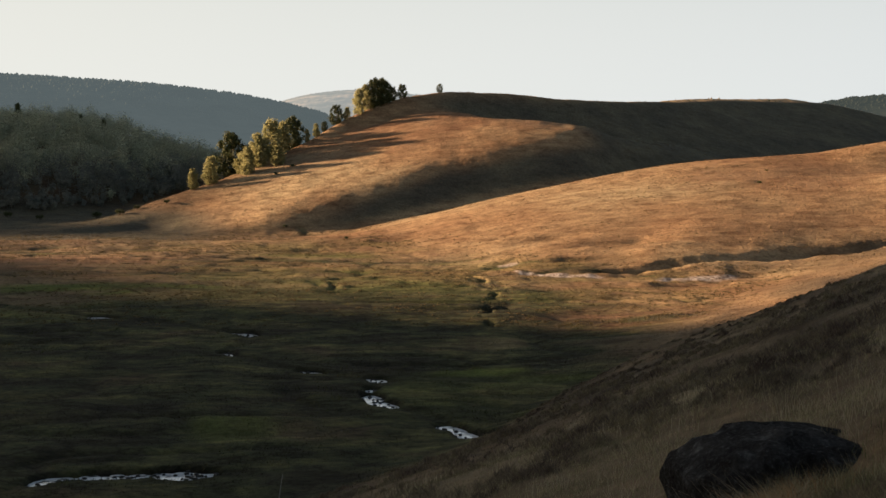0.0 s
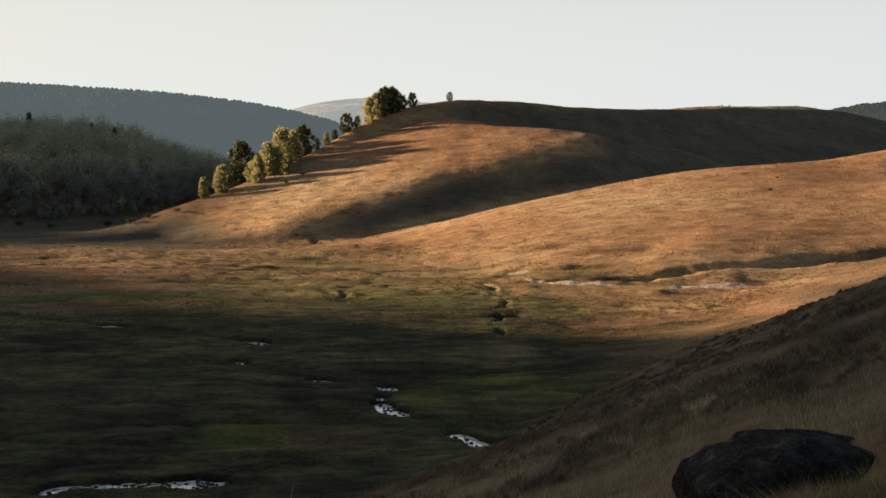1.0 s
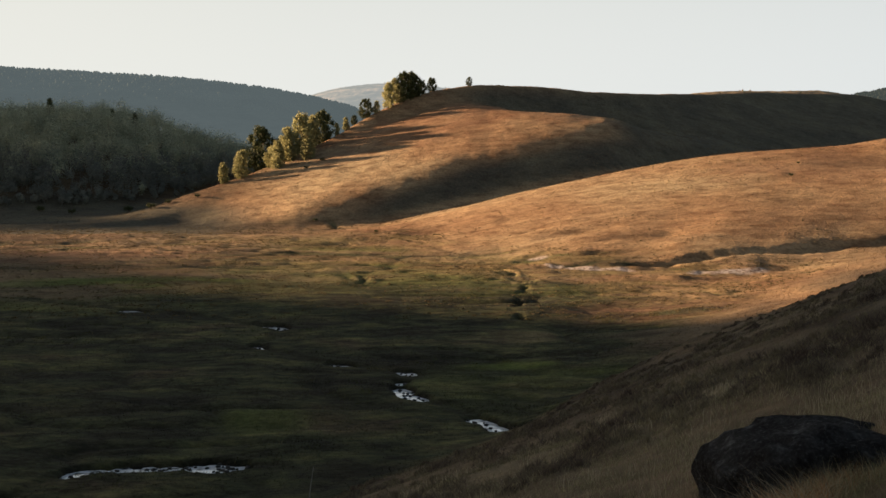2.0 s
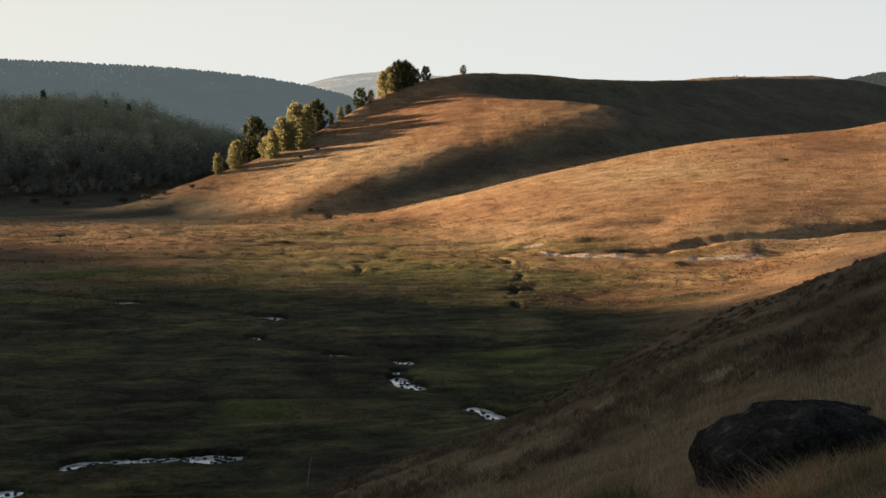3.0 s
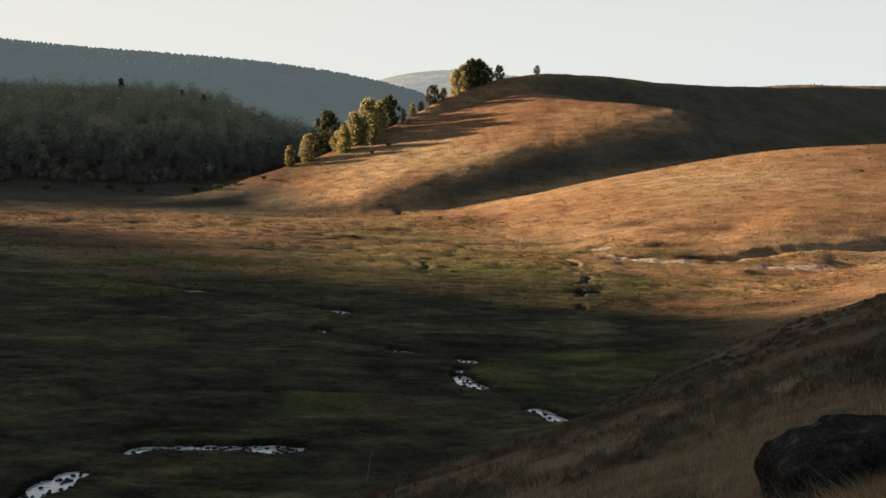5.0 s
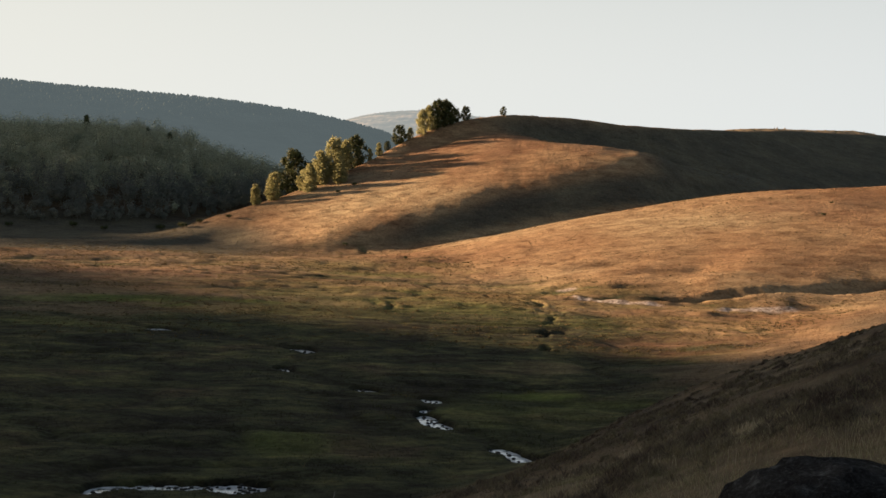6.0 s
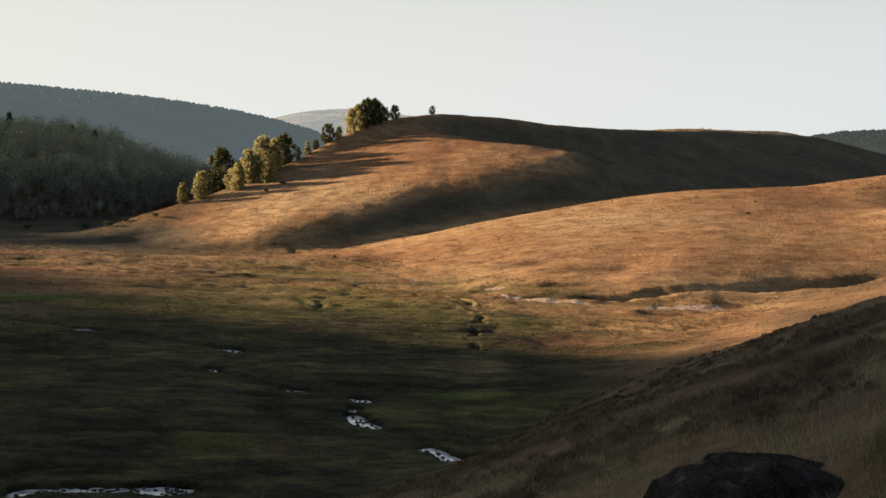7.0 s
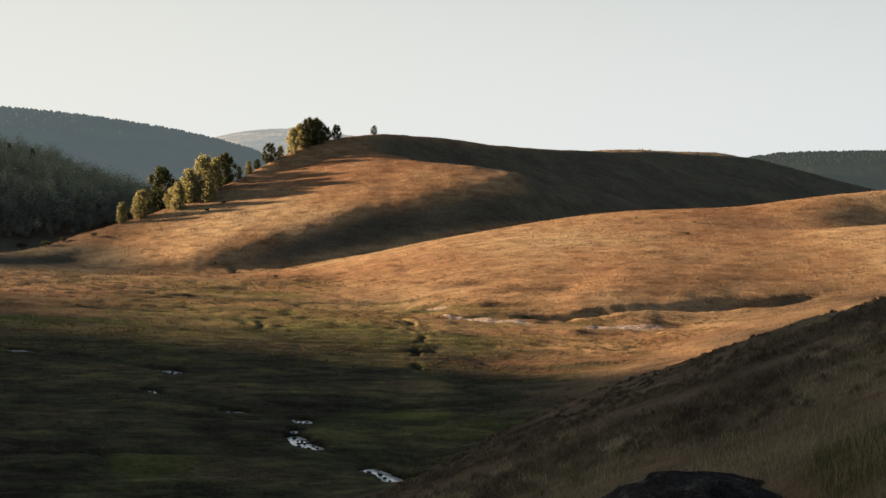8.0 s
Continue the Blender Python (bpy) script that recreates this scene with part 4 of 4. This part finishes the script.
def dead_sapling(x, y, h):
    """A thin bare stem that leans, with a few short twigs."""
    rs = random.Random(3)
    root = new("dead_sapling")
    bm = bmesh.new()
    stem = [Vector((0.16 * h * (k / 6) ** 1.3 + rs.uniform(-0.01, 0.01), 0, -0.15 + (h + 0.15) * k / 6)) for k in range(7)]
    limb(bm, stem, [0.030 * (1 - 0.75 * k / 6) for k in range(7)], 6)
    part("stem", mesh_from(bm, "stem", BARK_PALE), root)
    for k in (2, 3, 4, 5):
        bm = bmesh.new()
        a = rs.uniform(0, 6.28)
        tip = stem[k] + Vector((math.cos(a) * 0.16, math.sin(a) * 0.16, 0.22)) * h * 0.5
        limb(bm, [stem[k], (stem[k] + tip) / 2 + Vector((0, 0, -0.02)), tip], [0.010, 0.007, 0.003], 5)
        part("twig", mesh_from(bm, "twig", BARK_PALE), root)
    root.matrix_basis = pose(x, y, height_at(x, y))
    return tagged(root, "thin pale dead sapling at the foot of the slope", "sapling")


dead_sapling(-9.1, 72.0, 1.75)


# ---- boulders ----
def boulder(x, y, size, top, seed, turn, label, fall=0.0):
    """A rock with steep sides, its crown falling off towards one end."""
    me = rock_mesh("boulder", size, seed, ROCK, 5, 0.10, 0.62)
    for v in me.vertices:
        u = v.co.x / size[0]
        if v.co.z > 0:
            v.co.z *= (1 - fall * (max(u - 0.1, 0) ** 1.4 + 1.6 * max(-u - 0.75, 0))) * (1 + 0.26 * fall * math.exp(-((u + 0.45) / 0.4) ** 2))
        else:
            low = min(-v.co.z / size[2], 0.97)
            wide = min((1 - low ** 3.2) ** -0.31, 2.2) * (1 + 0.10 * low)
            v.co.x, v.co.y, v.co.z = v.co.x * wide, v.co.y * wide, 1.5 * v.co.z
        v.co.z += 0.055 * noise.noise(v.co * 4.0) + 0.030 * noise.noise(v.co * 9) + 0.015 * noise.noise(v.co * 19)
    ob = new("boulder", me)
    ob.matrix_world = pose(x, y, top - max(v.co.z for v in me.vertices), 0, 0, turn)
    return tagged(ob, label, "boulder")


boulder(3.58, 12.85, (1.27, 0.90, 0.90), 17.17, 3.0, 4, "dark lichen-spotted boulder half sunk in the grassy slope", 0.42)
boulder(-1.17, 19.6, (0.58, 0.45, 0.30), height_at(-1.17, 19.6) + 0.17, 7.0, 10, "low dark rock showing through the grass")


# ---- grass ----
def blades(rs, x, y, z, height, width, lean, three):
    """Upright blades at the given feet: bent ones of three triangles, or plain ones of one."""
    n = len(x)
    a = rs.uniform(0, 2 * math.pi, n)
    side = np.stack([np.cos(a), np.sin(a), np.zeros(n)], 1) * (width * 0.5)[:, None]
    b = rs.uniform(0, 2 * math.pi, n)
    bend = np.stack([np.cos(b), np.sin(b), np.zeros(n)], 1) * (height * lean * rs.uniform(0.3, 1.0, n))[:, None]
    foot = np.stack([x, y, z - 0.02], 1)
    up = np.stack([np.zeros(n), np.zeros(n), height], 1)
    if not three:
        co = np.stack([foot - side, foot + side, foot + up + bend], 1).reshape(-1, 3)
        return co, np.arange(3 * n).reshape(-1, 3)
    mid = foot + up * 0.6 + bend * 0.35
    co = np.stack([foot - side, foot + side, mid - side * 0.7, mid + side * 0.7, foot + up + bend], 1).reshape(-1, 3)
    k = 5 * np.arange(n)[:, None]
    fa = np.concatenate([k + [0, 1, 3], k + [0, 3, 2], k + [2, 3, 4]])
    return co, fa


def grass(name, seed, n, az, rad, mat, tall, wide, label, lean=0.5, three=False, where=None, clump=0.0):
    """Grass over a sector of the land; density falls with distance."""
    rs = np.random.default_rng(seed)
    t = rs.uniform(az[0], az[1], n)
    r = np.exp(rs.uniform(math.log(rad[0]), math.log(rad[1]), n))
    x, y = r * np.sin(t), r * np.cos(t)
    if clump:
        g = rs.integers(0, n, n) // 14 * 14
        pull = np.minimum(clump, 0.012 * r)[g]
        x, y = x[g] + rs.normal(size=n) * pull, y[g] + rs.normal(size=n) * pull
        r = np.hypot(x, y)
    z, wet, heath, soil, green, rust, shade_tint = ground(x, y)
    if where is not None:
        keep = where(x, y, z, wet, heath, soil, rs.random(n))
        x, y, z, r = x[keep], y[keep], z[keep], r[keep]
    n = len(x)
    h = tall * rs.uniform(0.5, 1.0, n) * (0.92 + 0.22 * vnoise(x, y, 3.0, seed))
    w = np.maximum(wide * rs.uniform(0.6, 1.3, n), 0.00030 * r)
    co, fa = blades(rs, x, y, z, h, w, lean, three)
    me = sheet(name, co, fa, mat, smooth_faces=False)
    return tagged(new(name, me), label, "grass", kind="stuff")


def turf(name, seed, n, az, rad, tall, wide, label, where, power=1.0):
    """Short grass that takes its colours from the ground it grows from."""
    rs = np.random.default_rng(seed)
    t, r = rs.uniform(az[0], az[1], n), rad[0] + (rad[1] - rad[0]) * rs.random(n) ** power
    x, y = r * np.sin(t), r * np.cos(t)
    z, wet, heath, soil, green, rust, shade_tint = ground(x, y)
    keep = where(x, y, z, wet, heath, soil, rs.random(n))
    x, y, z, r = x[keep], y[keep], z[keep], r[keep]
    kinds = {"wet": wet, "heath": heath, "green": green, "rust": rust, "shade_tint": shade_tint}
    n = len(x)
    h = tall * rs.uniform(0.4, 1.0, n) * (0.8 + 0.5 * vnoise(x, y, 4.0, seed))
    co, fa = blades(rs, x, y, z, h, np.maximum(wide, 0.0004 * r) * rs.uniform(0.6, 1.3, n), 0.8, False)
    me = sheet(name, co, fa, MEADOW, {k: np.repeat(v[keep], 3) for k, v in kinds.items()}, False)
    return tagged(new(name, me), label, "grass", kind="stuff")


def slope_only(x, y):
    return (near_slope(x, y) > 0.4) & (near_slope(x, y) > spur(x, y) - 1.0)


clear = lambda x, y: np.hypot((x - 2.7) / 1.0, (y - 11.2) / 1.2) > 1
on_slope = lambda x, y, z, wet, heath, soil, p: slope_only(x, y) & clear(x, y) & (np.hypot((x + 1.17) / 0.65, (y - 19.4) / 0.7) > 1) & (p > 0.55 * heather_here(x, y) * smooth(16, 34, np.hypot(x, y)))
on_heath = lambda x, y, z, wet, heath, soil, p: slope_only(x, y) & (p < (0.2 + 0.8 * heather_here(x, y)) * smooth(16, 34, np.hypot(x, y)))
on_hill = lambda x, y, z, wet, heath, soil, p: (p > wet) & (soil < 0.3) & (wood_hill(x, y) < z - 0.5) & ~slope_only(x, y)
on_floor = lambda x, y, z, wet, heath, soil, p: (p < wet) & (soil < 0.3) & (shape(x, y)[1] - z < 0.15)
on_rush = lambda x, y, z, wet, heath, soil, p: (p < wet * smooth(-0.5, 0.4, fbm(x * 0.6, y, 12, 69, 3))) & (shape(x, y)[1] - z < 0.3)
grass("slope_grass", 11, 9000, (0.10, 0.36), (9.6, 12.6), GRASS_NEAR, 0.11, 0.004, "short dry grass at the foot of the boulder", 0.8, True, lambda x, y, z, wet, heath, soil, p: ~clear(x, y), 0.1)
grass("slope_grass", 1, 130000, (-0.34, 0.50), (6, 36), GRASS_NEAR, 0.17, 0.0045, "tall dry straw-brown grass on the shaded slope", 1.3, True, on_slope, 0.16)
grass("slope_grass", 2, 120000, (-0.34, 0.50), (30, 125), GRASS_FAR, 0.17, 0.010, "dry brown grass further down the shaded slope", 1.0, False, on_slope, 0.25)
grass("heather", 3, 80000, (-0.34, 0.50), (9, 125), HEATHER, 0.16, 0.012, "low dark heather sprigs between the mounds on the slope", 1.0, False, on_heath, 0.3)


def heather_mounds():
    """Low rounded heather bushes, thick on the middle of the slope and thin near the top."""
    rs = np.random.default_rng(17)
    n = 6500
    t, r = rs.uniform(-0.30, 0.50, n), np.exp(rs.uniform(math.log(20), math.log(122), n))
    x, y = r * np.sin(t), r * np.cos(t)
    keep = slope_only(x, y) & (rs.random(n) < (0.10 + 0.75 * heather_here(x, y)) * smooth(122, 96, r)) & (np.hypot(x - 3.1, y - 12) > 6.0)
    x, y = x[keep], y[keep]
    size = rs.uniform(0.22, 0.60, len(x)) * smooth(8, 30, y) * (1 - 0.45 * smooth(55, 85, y))
    m = 95
    d = np.abs(rs.normal(size=(len(x), m))) * 0.55
    a = rs.uniform(0, 2 * math.pi, (len(x), m))
    wide = size[:, None] * (1.1 + 0.35 * np.sin(a * 2 + rs.uniform(0, 6, (len(x), 1))) + 0.2 * np.sin(a * 5))
    sx, sy = (x[:, None] + wide * d * np.cos(a)).ravel(), (y[:, None] + wide * d * np.sin(a)).ravel()
    dome = (0.80 * size[:, None] * np.exp(-(d / 0.75) ** 2) * rs.uniform(0.4, 1.0, d.shape)).ravel()
    rr = np.hypot(sx, sy)
    co, fa = blades(rs, sx, sy, ground(sx, sy)[0] + dome * 0.6, 0.05 + 0.30 * dome, np.maximum(0.012, 0.0007 * rr), 1.2, False)
    me = sheet("heather_mounds", co, fa, HEATHER, smooth_faces=False)
    tagged(new("heather_mounds", me), "dark reddish-brown heather mounds scattered over the slope", "heather", kind="stuff")


heather_mounds()


def tufts(name, seed, n, x_range, y_range, tall, label, where, each=16):
    """Grass tufts standing out of the turf, thick in some places and thin in others."""
    rs = np.random.default_rng(seed)
    x, y = rs.uniform(*x_range, n), rs.uniform(*y_range, n)
    z, wet, heath, soil, green, rust, shade_tint = ground(x, y)
    keep = where(x, y, z, wet, heath, soil, rs.random(n)) & (rs.random(n) < 0.15 + 0.85 * smooth(-0.3, 0.5, fbm(x * 0.5, y, 8, seed, 3))) & (np.abs(x) < 0.47 * y)
    x, y, z = x[keep], y[keep], z[keep]
    n = len(x)
    h = tall * (0.35 + 0.65 * rs.random(n) ** 2)
    a, d = rs.uniform(0, 2 * math.pi, (n, each)), np.abs(rs.normal(size=(n, each))) * 0.55
    sx, sy = x[:, None] + 2.6 * h[:, None] * d * np.cos(a), y[:, None] + 0.9 * h[:, None] * d * np.sin(a)
    bh = h[:, None] * np.exp(-0.6 * d * d) * rs.uniform(0.6, 1.0, d.shape)
    co, fa = blades(rs, sx.ravel(), sy.ravel(), np.repeat(z, each), bh.ravel(), np.repeat(0.07 + 0.28 * h, each), 0.5, False)
    me = sheet(name, co, fa, TUFT, smooth_faces=False)
    return tagged(new(name, me), label, "grass", kind="stuff")


open_flat = lambda x, y, z, wet, heath, soil, p: (soil < 0.2) & (wet < 1.2) & ~slope_only(x, y) & (z - shape(x, y)[1] < 1.5)
open_hill = lambda x, y, z, wet, heath, soil, p: (soil < 0.2) & ~slope_only(x, y) & (z - shape(x, y)[1] > 0.8) & (wood_hill(x, y) < z - 0.5)
tufts("grass_tufts", 81, 26000, (-100, 60), (140, 280), 0.26, "grass tufts throwing long shadows over the evening flat", open_flat, 12)
tufts("grass_tufts", 82, 20000, (-90, 110), (190, 380), 0.24, "dry grass tufts dotted over the golden hillsides", open_hill, 10)
turf("hill_grass", 4, 260000, (-0.50, 0.50), (120, 410), 0.20, 0.07, "short golden dry grass on the sunlit hills", on_hill)
turf("marsh_grass", 5, 170000, (-0.50, 0.42), (52, 250), 0.20, 0.05, "dark green and brown marsh grass on the valley floor", on_floor)
grass("marsh_rushes", 10, 26000, (-0.48, 0.30), (52, 190), GRASS_WET, 0.34, 0.014, "dark rush tufts scattered over the marshy floor", 0.9, False, on_rush, 0.35)
grass("grass_stalks", 8, 5000, (-0.30, 0.50), (9, 40), STRAW, 0.32, 0.0025, "pale seed stalks standing above the slope grass", 0.5, True, on_slope, 0.2)
rust_tuft = lambda x, y, z, wet, heath, soil, p: p > 2 * ((x - 2.1) / 0.95) ** 2 + ((y - 10.5) / 1.25) ** 2 - 0.6
green_patch = lambda x, y, z, wet, heath, soil, p: p > 2 * ((x - 1.3) / 0.75) ** 2 + ((y - 13.2) / 1.6) ** 2 - 0.4
grass("slope_grass", 13, 6000, (0.12, 0.36), (8.5, 12.0), GRASS_NEAR, 0.30, 0.005, "olive grass mixed into the tufts by the boulder", 1.0, True, rust_tuft, 0.12)
boulder_tuft = lambda x, y, z, wet, heath, soil, p: p > 1.6 * ((x - 3.15) / 0.75) ** 2 + 1.6 * ((y - 11.5) / 0.5) ** 2 - 0.3
grass("slope_grass", 14, 9000, (0.18, 0.36), (10.8, 12.4), GRASS_NEAR, 0.42, 0.005, "tall olive and straw grass growing up against the boulder", 0.7, True, boulder_tuft, 0.09)
grass("rusty_grass", 15, 2500, (0.18, 0.36), (10.8, 12.4), GRASS_RUST, 0.40, 0.0045, "rusty stalks growing up against the boulder", 0.8, True, boulder_tuft, 0.09)
grass("rusty_grass", 6, 11000, (0.12, 0.36), (8.5, 12.0), GRASS_RUST, 0.34, 0.006, "rust-brown grass tufts in front of the boulder", 1.3, True, rust_tuft, 0.05)
grass("grass_stalks", 12, 2600, (0.12, 0.36), (8.5, 12.0), STRAW, 0.38, 0.005, "pale bent stalks in the rusty tufts by the boulder", 1.6, True, rust_tuft, 0.12)
grass("green_grass", 7, 9000, (0.02, 0.19), (11.4, 15.2), GRASS_GREEN, 0.24, 0.006, "fresh green grass patch low on the slope", 0.6, True, green_patch, 0.12)
grass("green_grass", 9, 1800, (0.33, 0.40), (11.8, 14.5), GRASS_GREEN, 0.22, 0.005, "green grass beside the boulder", 0.6, True, lambda x, y, z, wet, heath, soil, p: p > 0.2, 0.12)


def flower(x, y, h, seed):
    """A white umbel on a thin stalk."""
    rs = np.random.default_rng(seed)
    root = new("flower")
    bm = bmesh.new()
    limb(bm, [Vector((0, 0, -0.05)), Vector((0.01, 0, h * 0.6)), Vector((0.02, 0.01, h))], [0.005, 0.004, 0.003], 5)
    part("stalk", mesh_from(bm, "stalk", STRAW), root)
    bm = bmesh.new()
    for k in range(14):
        a, d = k * 2.4, 0.012 * math.sqrt(k)
        bmesh.ops.create_icosphere(bm, subdivisions=1, radius=0.014, matrix=Matrix.Translation((0.02 + d * math.cos(a), 0.01 + d * math.sin(a), h + 0.01 * rs.random())))
    part("blossom", mesh_from(bm, "blossom", FLOWER), root)
    root.matrix_basis = pose(x, y, height_at(x, y), 0, 0, seed * 50)
    return tagged(root, "small white wild flower in the dry grass", "flower", "white flowers")


for k, (x, y, h) in enumerate(((-3.63, 29.1, 0.28), (-3.36, 28.3, 0.30), (-3.05, 27.0, 0.27), (-3.9, 28.8, 0.2))):
    flower(x, y, h, k)
